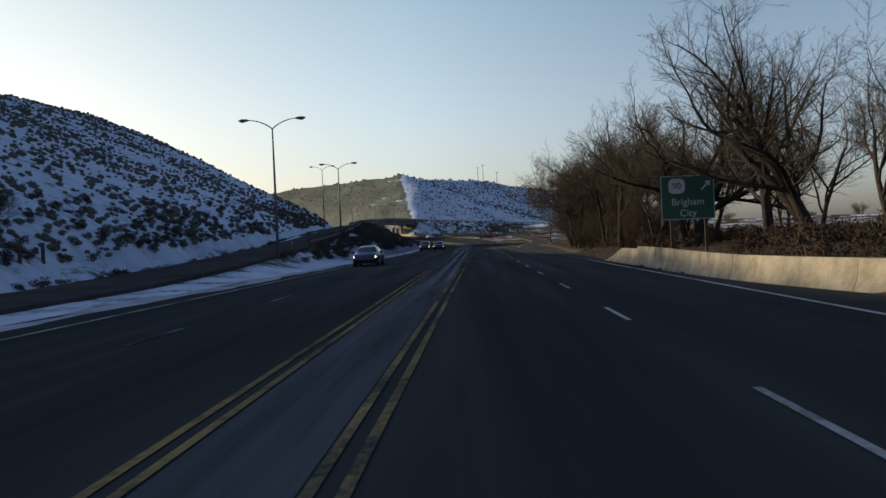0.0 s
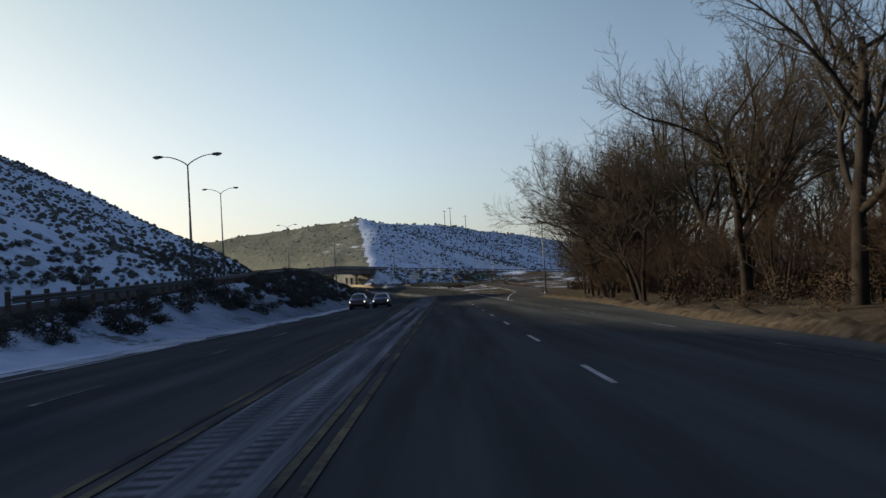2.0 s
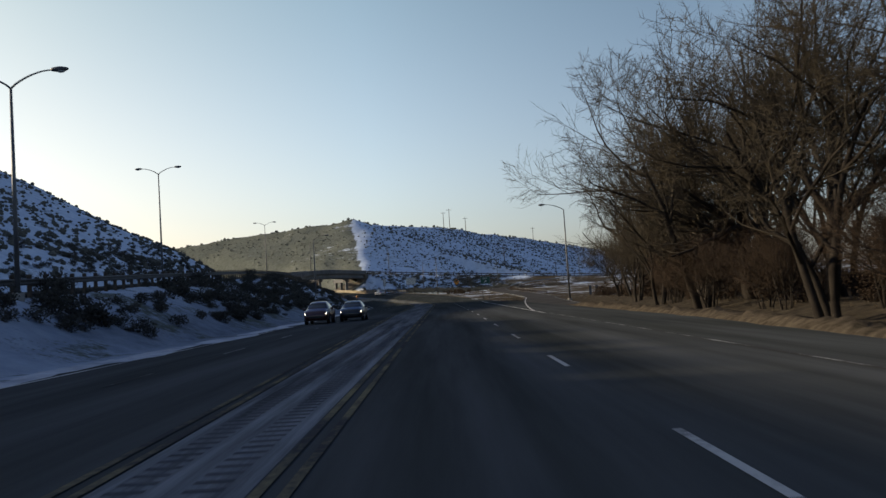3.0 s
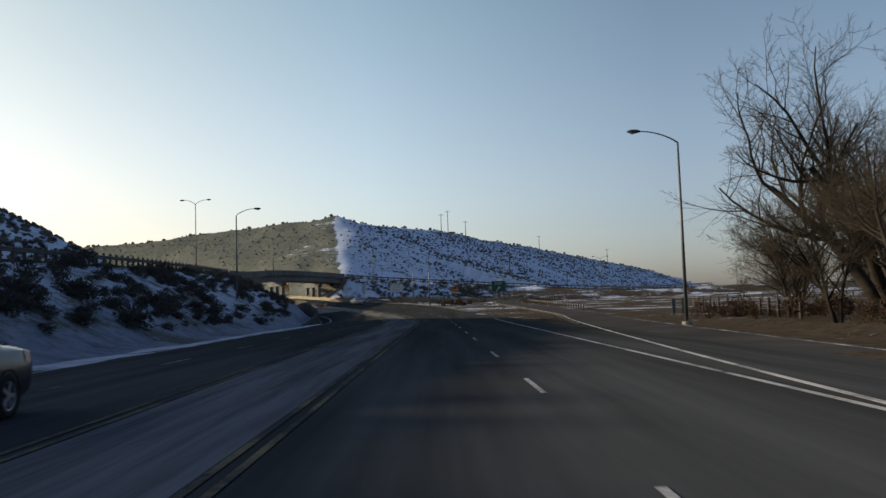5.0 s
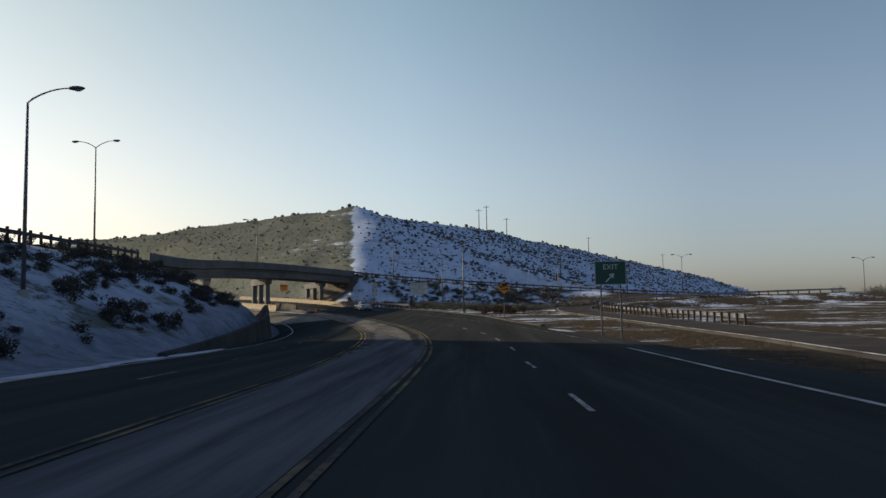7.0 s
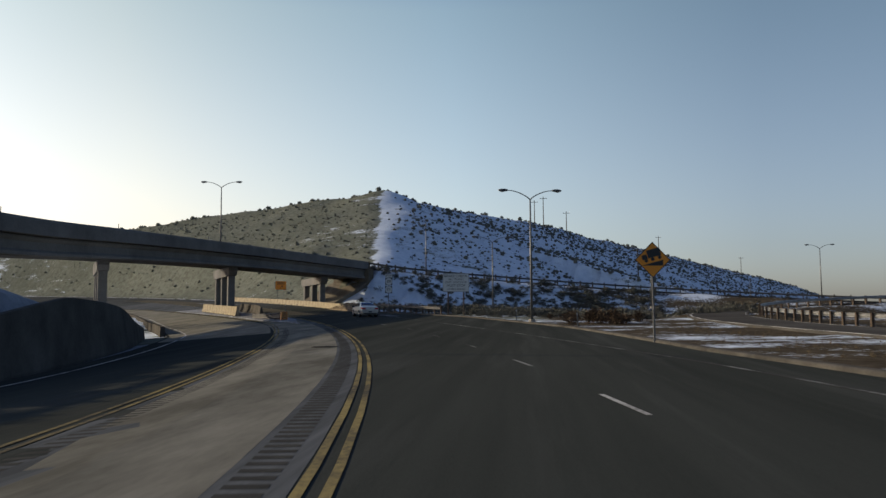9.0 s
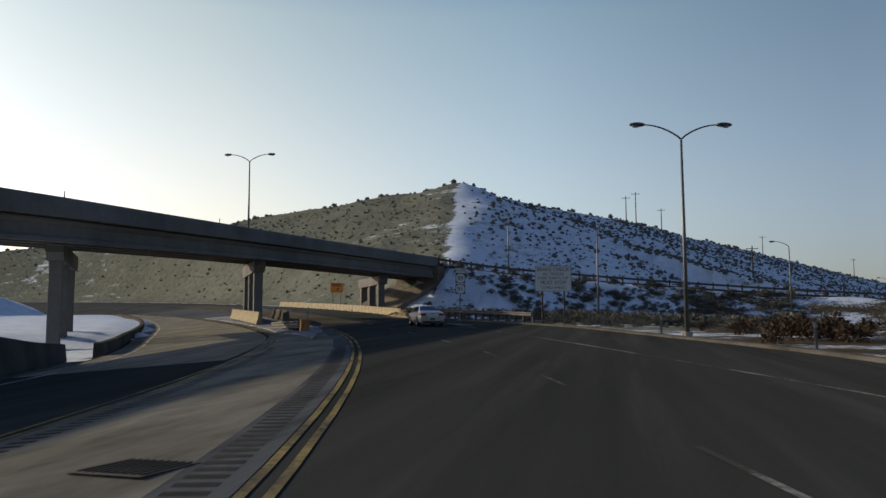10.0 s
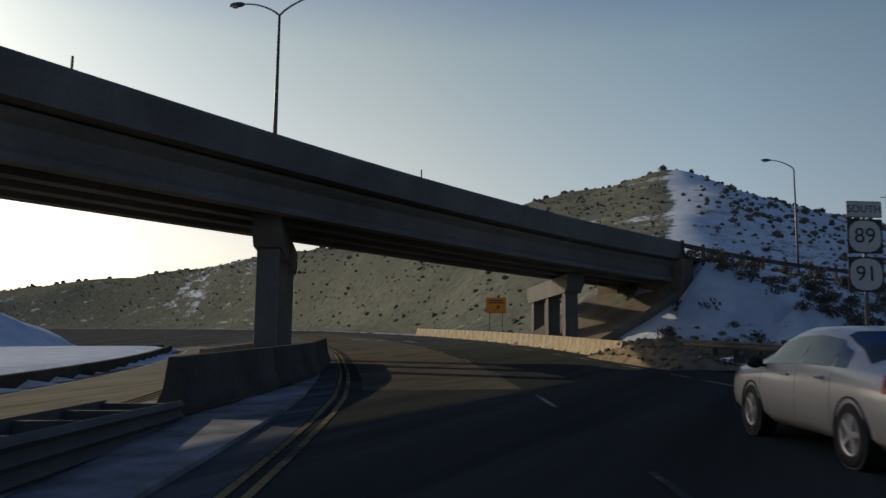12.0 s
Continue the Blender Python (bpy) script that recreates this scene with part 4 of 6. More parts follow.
guardrail([p for p in ramp_side(0.35, 84, 281, 3) if p[0] < -10], 1, "long dark steel guardrail on timber posts along the ramp edge", 1.9, "timber", 0.42, 0.92, RAIL_DARK)
after = [p + r * 0.35 for p, r in stations(ramp_after)]
guardrail([tuple(p) for p in after if p.x < 130][::2], 1, "dark steel guardrail along the far hillside ramp", 2.4, "timber", 0.42, 0.92, RAIL_DARK)
loop = [p + r * 2.2 for p, r in stations(EXIT_LINE) if p.y > 246 and p.x < 70]
guardrail([tuple(p) for p in loop], 1, "sunlit galvanised guardrail round the inside of the exit loop", 1.9, "timber", 0.45, 0.8)
guardrail([tuple(on_road(s, d, 0.12)) for s, d in ((320, 14.4), (327, 13.8), (336, 13.3), (347, 13.0))], -1, "dark steel guardrail at the foot of the snowy bank", 1.9, "timber", 0.42, 0.85, RAIL_DARK)

# crash cushion: striped nose box and ribbed side beams in front of the columns
THRIE = [(0.0, 0.0), (0.07, 0.06), (0.0, 0.13), (0.0, 0.17), (0.07, 0.24), (0.0, 0.31), (0.0, 0.35), (0.07, 0.42), (0.0, 0.50), (-0.012, 0.50), (-0.012, 0.0)]
STRIPE_O, STRIPE_K = plain("orange sheeting", (0.55, 0.20, 0.02), 0.5), plain("black sheeting", (0.02, 0.02, 0.02), 0.5)
c0 = on_road(312.6, -2.75, -0.03)
ahead = (on_road(323, -4.05, 0.0) - c0).normalized()
cushion = thing("crash_cushion", Matrix.Translation(c0) @ Matrix.Rotation(math.atan2(-ahead.x, ahead.y), 4, "Z"), "striped crash cushion with ribbed steel side beams", "crash cushion")
bm = bmesh.new()
add_box(bm, pose(0, 0.25, 0.40), 0.58, 0.5, 0.80, 0.03)
nose_box = part("nose", bm, STRIPE_O, cushion, "orange nose box with black stripes")
for k in range(5):
    bm = bmesh.new()
    x0 = -0.33 + 0.13 * k
    vs = [bm.verts.new((min(max(x, -0.28), 0.28), -0.006, z)) for x, z in ((x0 - 0.07, 0.04), (x0 - 0.01, 0.04), (x0 + 0.24, 0.76), (x0 + 0.18, 0.76))]
    bm.faces.new(vs)
    vs2 = [bm.verts.new(v.co + Vector((0, 0.005, 0))) for v in vs]
    bm.faces.new(vs2[::-1])
    part("stripe", bm, STRIPE_K, nose_box)
for side in (-1, 1):
    for k in range(5):
        bm = bmesh.new()
        flare = side * (0.32 + 0.06 * k)
        add_profile(bm, stations([Vector((flare, 0.5 + 2.1 * k, 0)), Vector((flare + side * 0.06, 0.5 + 2.1 * k + 2.2, 0))]), [(side * u, w + 0.24) for u, w in THRIE])
        part("side_beam", bm, RAIL_DARK, cushion)
for k in range(6):
    bm = bmesh.new()
    add_box(bm, pose(0, 0.6 + 2.05 * k, 0.35), 0.58 + 0.12 * k, 0.12, 0.70, 0.01)
    part("diaphragm", bm, RAIL_DARK, cushion)


def delineator(x, y, z, h=1.2, wide=0.09):
    ob = thing("delineator_post", pose(x, y, z, random.uniform(-3, 3), random.uniform(-3, 3), 0), "thin dark roadside marker post", "marker post", "roadside markers")
    bm = bmesh.new()
    add_box(bm, pose(0, 0, h / 2), wide, 0.03, h, 0.008)
    part("stake", bm, POLE, ob)
    bm = bmesh.new()
    add_box(bm, pose(0, -0.019, h - 0.14), wide - 0.015, 0.006, 0.16)
    part("reflector", bm, LENS, ob)


delineator(*on_road(313.6, -2.55, 0.03), 1.5, 0.05)
delineator(*on_road(397.5, -17.3, 0.5), 1.0, 0.07)
for x, y in ((-17.4, 76.0), (-19.6, 114.0)):
    delineator(x, y, ground(x, y))
for s, d in ((300, 14.9), (286, 14.4)):
    delineator(*on_road(s, d, 0.0), 1.0)


# ---- street lamps ----
def lamp_arm(parent, side, reach, top, rise=0.75):
    bm = bmesh.new()
    n = 9
    path = [Vector((side * reach * k / n, 0, top + rise * math.sin(k / n * math.pi / 2) ** 0.8)) for k in range(n + 1)]
    add_tube(bm, path, [0.05 - 0.018 * k / n for k in range(n + 1)], 7)
    arm = part("arm", bm, POLE, parent, smooth=True)
    bm = bmesh.new()
    x0, z0 = side * reach, top + rise
    bmesh.ops.create_uvsphere(bm, u_segments=12, v_segments=7, radius=1.0, matrix=pose(x0 + side * 0.34, 0, z0 + 0.01) @ Matrix.Diagonal((0.44, 0.17, 0.12, 1)))
    head = part("lamp_head", bm, HEAD, parent, "dark cobra-head housing", smooth=True)
    bm = bmesh.new()
    bmesh.ops.create_uvsphere(bm, u_segments=10, v_segments=5, radius=1.0, matrix=pose(x0 + side * 0.42, 0, z0 - 0.06) @ Matrix.Diagonal((0.22, 0.13, 0.1, 1)))
    part("lens", bm, LENS, head, "cloudy lamp lens", smooth=True)


def street_lamp(x, y, z, height, arms, turn=0.0, lean=(0, 0), reach=1.9):
    label = "tall steel street lamp with two curved arms" if len(arms) == 2 else "tall steel street lamp with one curved arm"
    ob = thing("street_lamp", pose(x, y, z, lean[0], lean[1], turn), label, "street lamp", "street lamps")
    bm = bmesh.new()
    add_tube(bm, [Vector((0, 0, -0.5)), Vector((0, 0, height * 0.5)), Vector((0, 0, height))], [0.125, 0.095, 0.06], 10)
    part("pole", bm, POLE, ob, smooth=True)
    bm = bmesh.new()
    add_tube(bm, [Vector((0, 0, -0.6)), Vector((0, 0, 0.3))], [0.28, 0.28], 12)
    part("footing", bm, CONCRETE, ob)
    for a in arms:
        lamp_arm(ob, a, reach, height)


street_lamp(-16.0, 64.8, ground(-16.0, 64.8), 10.5, (-1, 1), 0)
street_lamp(-19.0, 114.6, ground(-19.0, 114.6), 9.6, (-1, 1), 0)
street_lamp(-31.6, 172.0, 4.9, 12.4, (-1, 1), 0)
street_lamp(-22.0, 222.8, ground(-22.0, 222.8), 9.7, (1,), 8, reach=2.0)
street_lamp(-40.1, 269.5, 7.8, 12.3, (-1, 1), 0)
street_lamp(-40.7, 338.5, 11.0, 8.6, (-1, 1), 8)
street_lamp(15.4, 178.6, ground(15.4, 178.6), 11.1, (-1,), 0, reach=2.3)
street_lamp(-1.3, 303.0, ground(-1.3, 303.0), 10.1, (-1, 1), 12)
street_lamp(-5.9, 344.5, ground(-5.9, 344.5), 9.2, (-1, 1), 15)
street_lamp(-19.0, 381.4, ground(-19.0, 381.4), 9.9, (-1,), 20)
for x, y, z, arms in ((20.5, 384.0, 7.6, (-1,)), (52, 392, 5.6, (-1, 1)), (90, 378, 3.4, (-1, 1)), (140, 366, 2.0, (-1, 1)), (60, 470, 6, (-1,))):
    street_lamp(x, y, ground(x, y), 9.6, arms, 0)


# ---- signs ----
GREEN = plain("green sign sheeting", (0.012, 0.075, 0.045), 0.45)
SIGN_WHITE = plain("white sign sheeting", (0.55, 0.55, 0.52), 0.5)
SIGN_BLACK = plain("black sign paint", (0.015, 0.015, 0.015), 0.55)
SIGN_AMBER = plain("amber sign sheeting", (0.88, 0.30, 0.012), 0.5)
SIGN_ORANGE = plain("orange sign sheeting", (0.85, 0.27, 0.015), 0.5)
ALU = surface("bare sign back aluminium", (0.13, 0.13, 0.13), (0.22, 0.22, 0.21), 1.2, 20, 0.6, 0.5)


def lettering(words, size, material, parent, x, y, z, squeeze=1.0, name="lettering"):
    """Words in the built-in font as flat raised letters that face -y."""
    cu = bpy.data.curves.new("lettering", "FONT")
    cu.body, cu.size, cu.extrude, cu.align_x, cu.align_y = words, size, 0.002, "CENTER", "CENTER"
    tmp = bpy.data.objects.new("lettering", cu)
    scene.collection.objects.link(tmp)
    bpy.context.view_layer.update()
    me = bpy.data.meshes.new_from_object(tmp)
    bpy.data.objects.remove(tmp)
    me.materials.clear()
    me.materials.append(material)
    ob = new(name, me)
    ob.parent = parent
    ob.matrix_basis = pose(x, y, z, 90, 0, 0) @ Matrix.Diagonal((squeeze, 1, 1, 1))
    return ob


def plate(bm, w, h, thick=0.012, corner=0.06, z=0.0, y=0.0):
    """A flat plate with rounded corners that faces -y."""
    ring = []
    for cx, cz, a0 in ((w / 2 - corner, h / 2 - corner, 0), (-w / 2 + corner, h / 2 - corner, 90), (-w / 2 + corner, -h / 2 + corner, 180), (w / 2 - corner, -h / 2 + corner, 270)):
        for k in range(4):
            a = radians(a0 + 30 * k)
            ring.append((cx + corner * math.cos(a), cz + corner * math.sin(a)))
    front = [bm.verts.new((px, y, z + pz)) for px, pz in ring]
    back = [bm.verts.new((px, y + thick, z + pz)) for px, pz in ring]
    bm.faces.new(front)
    bm.faces.new(back[::-1])
    for k in range(len(ring)):
        bm.faces.new((front[k], front[(k + 1) % len(ring)], back[(k + 1) % len(ring)], back[k]))


def panel(parent, name, w, h, z, y, material, label="", corner=0.06, thick=0.012):
    bm = bmesh.new()
    plate(bm, w, h, thick, corner, z, y)
    return part(name, bm, material, parent, label)


def border(parent, w, h, z, y, material, t=0.03):
    bm = bmesh.new()
    for m, sx, sz in ((pose(0, y, z + h / 2 - t), w - 2 * t, t), (pose(0, y, z - h / 2 + t), w - 2 * t, t), (pose(w / 2 - t, y, z), t, h - 3 * t), (pose(-w / 2 + t, y, z), t, h - 3 * t)):
        add_box(bm, m, sx, 0.003, sz)
    part("border", bm, material, parent)


def sign_posts(parent, xs, top, material=TIMBER, w=0.12, y=0.08):
    for x in xs:
        bm = bmesh.new()
        add_box(bm, pose(x, y, top / 2 - 0.3), w, w, top + 0.6, 0.01)
        part("post", bm, material, parent)


def arrow(parent, material, x, y, z, size):
    bm = bmesh.new()
    m = pose(x, y, z) @ Matrix.Rotation(radians(45), 4, "Y")
    add_box(bm, m @ pose(0, 0, -0.12 * size), size * 0.13, 0.003, size * 0.8)
    head = [bm.verts.new(m @ Vector(v)) for v in ((-0.3 * size, 0, 0.18 * size), (0.3 * size, 0, 0.18 * size), (0, 0, 0.62 * size))]
    bm.faces.new(head)
    low = [bm.verts.new(v.co + Vector((0, 0.003, 0))) for v in head]
    bm.faces.new(low[::-1])
    part("arrow", bm, material, parent)


# guide sign by the trees
x, y = 10.85, 45.0
gz = ground(x, y)
g = thing("guide_sign", pose(x, y, gz, 0, 0, -3), "large green guide sign on two posts under bare trees", "road sign")
zc = 3.3 - gz
panel(g, "panel", 2.8, 2.36, zc, 0, GREEN, "green panel with white border")
border(g, 2.8, 2.36, zc, -0.003, SIGN_WHITE)
panel(g, "route_shield", 0.86, 0.80, zc + 0.62, -0.004, SIGN_WHITE, "white beehive route shield", 0.26, 0.003).location = (-0.55, 0, 0)
lettering("90", 0.46, SIGN_BLACK, g, 0.0 - 0.0, -0.009, zc + 0.62).matrix_basis = pose(-0.55, -0.009, zc + 0.62, 90, 0, 0)
arrow(g, SIGN_WHITE, 0.95, -0.004, zc + 0.6, 0.62)
lettering("Brigham", 0.52, SIGN_WHITE, g, 0.0, -0.006, zc - 0.25)
lettering("City", 0.52, SIGN_WHITE, g, 0.0, -0.006, zc - 0.85)
sign_posts(g, (-0.9, 0.9), zc + 1.2)

# exit sign in the gore
x, y = 7.9, 229.5
gz = ground(x, y)
g = thing("exit_sign", pose(x, y, gz, 0, 0, 2), "green exit sign with white arrow on two posts", "road sign")
zc = 3.75 - gz
panel(g, "panel", 1.75, 1.32, zc, 0, GREEN, "green panel")
border(g, 1.75, 1.32, zc, -0.003, SIGN_WHITE, 0.02)
lettering("EXIT", 0.42, SIGN_WHITE, g, 0, -0.006, zc + 0.32)
arrow(g, SIGN_WHITE, -0.05, -0.004, zc - 0.28, 0.6)
sign_posts(g, (-0.55, 0.55), zc + 0.6, POLE, 0.08)

# downgrade warning diamond
x, y = 3.35, 269.7
gz = ground(x, y)
g = thing("warning_sign", pose(x, y, gz, 0, 0, 8), "amber diamond warning sign with black truck on slope", "road sign")
zc = 4.35 - gz


def diamond(bm, half, y0, z0, thick=0.01):
    f = [bm.verts.new((px, y0, z0 + pz)) for px, pz in ((half, 0), (0, half), (-half, 0), (0, -half))]
    b = [bm.verts.new((v.co.x, y0 + thick, v.co.z)) for v in f]
    bm.faces.new(f)
    bm.faces.new(b[::-1])
    for k in range(4):
        bm.faces.new((f[k], f[(k + 1) % 4], b[(k + 1) % 4], b[k]))


bm = bmesh.new()
diamond(bm, 0.75, 0, zc)
part("border", bm, SIGN_BLACK, g, "black diamond edge")
bm = bmesh.new()
diamond(bm, 0.70, -0.004, zc, 0.003)
part("panel", bm, SIGN_AMBER, g, "amber diamond face")
bm = bmesh.new()
f = [bm.verts.new((px, -0.009, zc + pz)) for px, pz in ((-0.46, -0.24), (0.44, -0.24), (0.44, 0.0))]
bm.faces.new(f)
m = pose(0, -0.009, zc + 0.03) @ Matrix.Rotation(radians(-15), 4, "Y") @ Matrix.Scale(1.4, 4)
add_box(bm, m @ pose(0.08, 0, 0.17), 0.40, 0.004, 0.24)
add_box(bm, m @ pose(-0.22, 0, 0.11), 0.16, 0.004, 0.14)
for wx in (-0.2, 0.0, 0.22):
    bmesh.ops.create_cone(bm, cap_ends=True, segments=14, radius1=0.055, radius2=0.055, depth=0.004, matrix=m @ pose(wx, 0, 0.0, 90, 0, 0))
part("truck_symbol", bm, SIGN_BLACK, g, "black truck on a slope")
sign_posts(g, (0,), zc + 0.3, POLE, 0.075, 0.05)

# brake check notice
x, y = -9.2, 324.8
gz = ground(x, y)
g = thing("notice_sign", pose(x, y, gz, 0, 0, 12), "white brake check notice with black lettering", "road sign")
zc = 6.28 - gz
panel(g, "panel", 2.85, 2.0, zc, 0, SIGN_WHITE, "white panel with black border")
border(g, 2.85, 2.0, zc, -0.003, SIGN_BLACK, 0.025)
for words, size, dz in (("BRAKE CHECK", 0.42, 0.70), ("ALL TRUCKS", 0.32, 0.34), ("OVER 10,000 G.V.W", 0.30, 0.02), ("MUST STOP", 0.42, -0.34), ("1/2 MILE AHEAD", 0.30, -0.72)):
    lettering(words, size, SIGN_BLACK, g, 0, -0.006, zc + dz, 0.92)
sign_posts(g, (-0.85, 0.85), zc + 0.9)

# route markers
x, y = -17.4, 329.6
gz = ground(x, y)
g = thing("route_marker", pose(x, y, gz, 0, 1, 22), "two white route shields under a small plate on a post", "road sign")
z89 = 6.72 - gz
panel(g, "plate", 0.84, 0.40, z89 + 0.66, 0, SIGN_WHITE, "white direction plate", 0.03)
border(g, 0.84, 0.40, z89 + 0.66, -0.003, SIGN_BLACK, 0.012)
lettering("SOUTH", 0.25, SIGN_BLACK, g, 0, -0.006, z89 + 0.66)
for words, z in (("89", z89), ("91", z89 - 0.92)):
    panel(g, "backing", 0.84, 0.84, z, 0, SIGN_BLACK, "black square backing", 0.03)
    panel(g, "shield", 0.76, 0.76, z, -0.004, SIGN_WHITE, "white route shield", 0.28, 0.003)
    lettering(words, 0.52, SIGN_BLACK, g, 0, -0.010, z)
sign_posts(g, (0,), z89 + 0.8, POLE, 0.08, 0.05)

# orange notice beyond the bridge
x, y = -45.6, 382.3
gz = ground(x, y)
g = thing("work_sign", pose(x, y, gz, 0, 0, 22), "orange road work notice with black arrow", "road sign")
zc = max(9.0 - gz, 1.6)
panel(g, "panel", 1.9, 1.5, zc, 0, SIGN_ORANGE, "orange panel")
border(g, 1.9, 1.5, zc, -0.003, SIGN_BLACK, 0.02)
for k, (w, dz) in enumerate(((1.3, 0.48), (1.5, 0.26))):
    bm = bmesh.new()
    add_box(bm, pose(0, -0.004, zc + dz), w, 0.003, 0.11)
    part("text_bar", bm, SIGN_BLACK, g)
arrow(g, SIGN_BLACK, 0.1, -0.004, zc - 0.28, 0.6)
sign_posts(g, (-0.6, 0.6), zc + 0.7, POLE, 0.08)

# two narrow marker boards seen beside the exit
for x, w in ((23.5, 0.38), (24.5, 0.5)):
    gz = ground(x, 210)
    g = thing("marker_board", pose(x, 210, gz, 0, 0, 10), "narrow dark upright marker board on the verge", "road sign", "marker boards")
    panel(g, "board", w, 1.45, 0.95, 0, ALU, "", 0.03)
    sign_posts(g, (0,), 1.2, TIMBER, 0.1, 0.07)


# ---- cars ----
def smooth_lookup(rows, y):
    """Values at y on a smooth curve through the rows; the first column is y."""
    i = 0
    while i < len(rows) - 2 and rows[i + 1][0] < y:
        i += 1
    r = [rows[max(i - 1, 0)], rows[i], rows[i + 1], rows[min(i + 2, len(rows) - 1)]]
    t = min(max((y - r[1][0]) / (r[2][0] - r[1][0]), 0), 1)
    h = t * t * (3 - 2 * t)
    w = 0.5 * t + 0.5 * h
    return [a + (b - a) * w for a, b in zip(r[1][1:], r[2][1:])]


BODY = [  # y, half width, underside, belt, top, half width of the top
    (-2.54, 0.70, 0.44, 0.86, 0.95, 0.58), (-2.49, 0.83, 0.31, 0.93, 1.02, 0.72), (-2.30, 0.895, 0.25, 0.97, 1.06, 0.78), (-1.95, 0.92, 0.22, 0.98, 1.09, 0.79), (-1.66, 0.925, 0.21, 0.985, 1.12, 0.77),
    (-1.20, 0.925, 0.21, 0.985, 1.31, 0.66), (-0.75, 0.925, 0.21, 0.98, 1.44, 0.60), (-0.20, 0.925, 0.21, 0.97, 1.49, 0.585), (0.35, 0.925, 0.21, 0.96, 1.475, 0.585), (0.75, 0.925, 0.21, 0.955, 1.39, 0.61),
    (1.20, 0.925, 0.21, 0.95, 1.17, 0.68), (1.52, 0.92, 0.21, 0.94, 1.02, 0.77), (2.0, 0.91, 0.22, 0.90, 0.96, 0.77), (2.35, 0.86, 0.24, 0.81, 0.87, 0.70), (2.50, 0.76, 0.30, 0.67, 0.73, 0.62), (2.56, 0.64, 0.38, 0.56, 0.61, 0.52)]


def car_section(y):
    w, low, belt, top, tw = smooth_lookup(BODY, y)
    return [(0, low), (w * 0.82, low), (w * 0.965, low + 0.12), (w, low + (belt - low) * 0.45), (w * 0.99, low + (belt - low) * 0.75), (w * 0.945, belt), (tw, top - 0.065), (tw * 0.82, top - 0.015), (0, top)]


def car_point(y, k, side, off=0.0):
    """A place on the body: k runs from the underside's middle (0) to the top's middle (8)."""
    def at(yy, kk):
        pts = car_section(yy)
        i = min(int(kk), 7)
        f = kk - i
        return Vector((side * (pts[i][0] + (pts[i + 1][0] - pts[i][0]) * f), yy, pts[i][1] + (pts[i + 1][1] - pts[i][1]) * f))
    p = at(y, k)
    if off:
        n = (at(min(y + 0.02, 2.55), k) - at(max(y - 0.02, -2.53), k)).cross(at(y, min(k + 0.05, 8)) - at(y, max(k - 0.05, 0)))
        n.normalize()
        mid = Vector((0, y, 0.7))
        if n.dot(p - mid) < 0:
            n = -n
        p = p + n * off
    return p


def car_patch(parent, name, y0, y1, k0, k1, side, material, off=0.005, label="", ny=8, nk=4, slant=0.0):
    """A thin skin on the body between two stations and two heights of the outline."""
    bm = bmesh.new()
    grid = []
    for i in range(ny + 1):
        row = []
        for j in range(nk + 1):
            k = k0 + (k1 - k0) * j / nk
            y = y0 + (y1 - y0) * i / ny + slant * j / nk
            row.append(bm.verts.new(car_point(y, k, side, off)))
        grid.append(row)
    for a, b in zip(grid, grid[1:]):
        for j in range(nk):
            bm.faces.new((a[j], a[j + 1], b[j + 1], b[j]))
    return part(name, bm, material, parent, label, smooth=True)


TYRE = plain("tyre rubber", (0.018, 0.018, 0.018), 0.9)
RIM = plain("painted alloy rim", (0.45, 0.45, 0.46), 0.35, 0.6)
GLASS_DARK = Nodes("tinted car glass", 0.05)
GLASS_DARK.colour((0.012, 0.016, 0.018))
GLASS_DARK.bsdf.inputs["IOR"].default_value = 1.52
GLASS_DARK = GLASS_DARK.mat
SEAM = plain("black rubber seam", (0.012, 0.012, 0.012), 0.7)
TAIL_RED = plain("red tail lamp plastic", (0.33, 0.012, 0.01), 0.12)
CLEAR = plain("clear lamp plastic", (0.5, 0.5, 0.5), 0.1)
GREYPLATE = plain("grey plate", (0.12, 0.14, 0.15), 0.5)
CHROME = plain("chrome trim", (0.6, 0.6, 0.6), 0.15, 1.0)
HEADLIGHT = Nodes("lit headlamp", 0.2)
HEADLIGHT.bsdf.inputs["Emission Color"].default_value = (1.0, 0.86, 0.6, 1)
HEADLIGHT.bsdf.inputs["Emission Strength"].default_value = 5.0
HEADLIGHT = HEADLIGHT.mat


def car_paint(name, c, metal=0.0):
    m = Nodes(name, 0.32, metal)
    dirt = m.ramp(m.noise(1.4, 6, 0.7), (0.4, 0.0), (0.8, 0.35))
    m.colour(m.mix(dirt, c, tuple(v * 0.7 + 0.03 for v in c)))
    m.bsdf.inputs["Coat Weight"].default_value = 0.5
    m.bsdf.inputs["Coat Roughness"].default_value = 0.08
    return m.mat


def lathe(bm, profile, m, n=28):
    rings = [[bm.verts.new(m @ Vector((x, r * math.cos(k * math.tau / n), r * math.sin(k * math.tau / n)))) for k in range(n)] for x, r in profile]
    for a, b in zip(rings, rings[1:]):
        for k in range(n):
            bm.faces.new((a[k], a[(k + 1) % n], b[(k + 1) % n], b[k]))


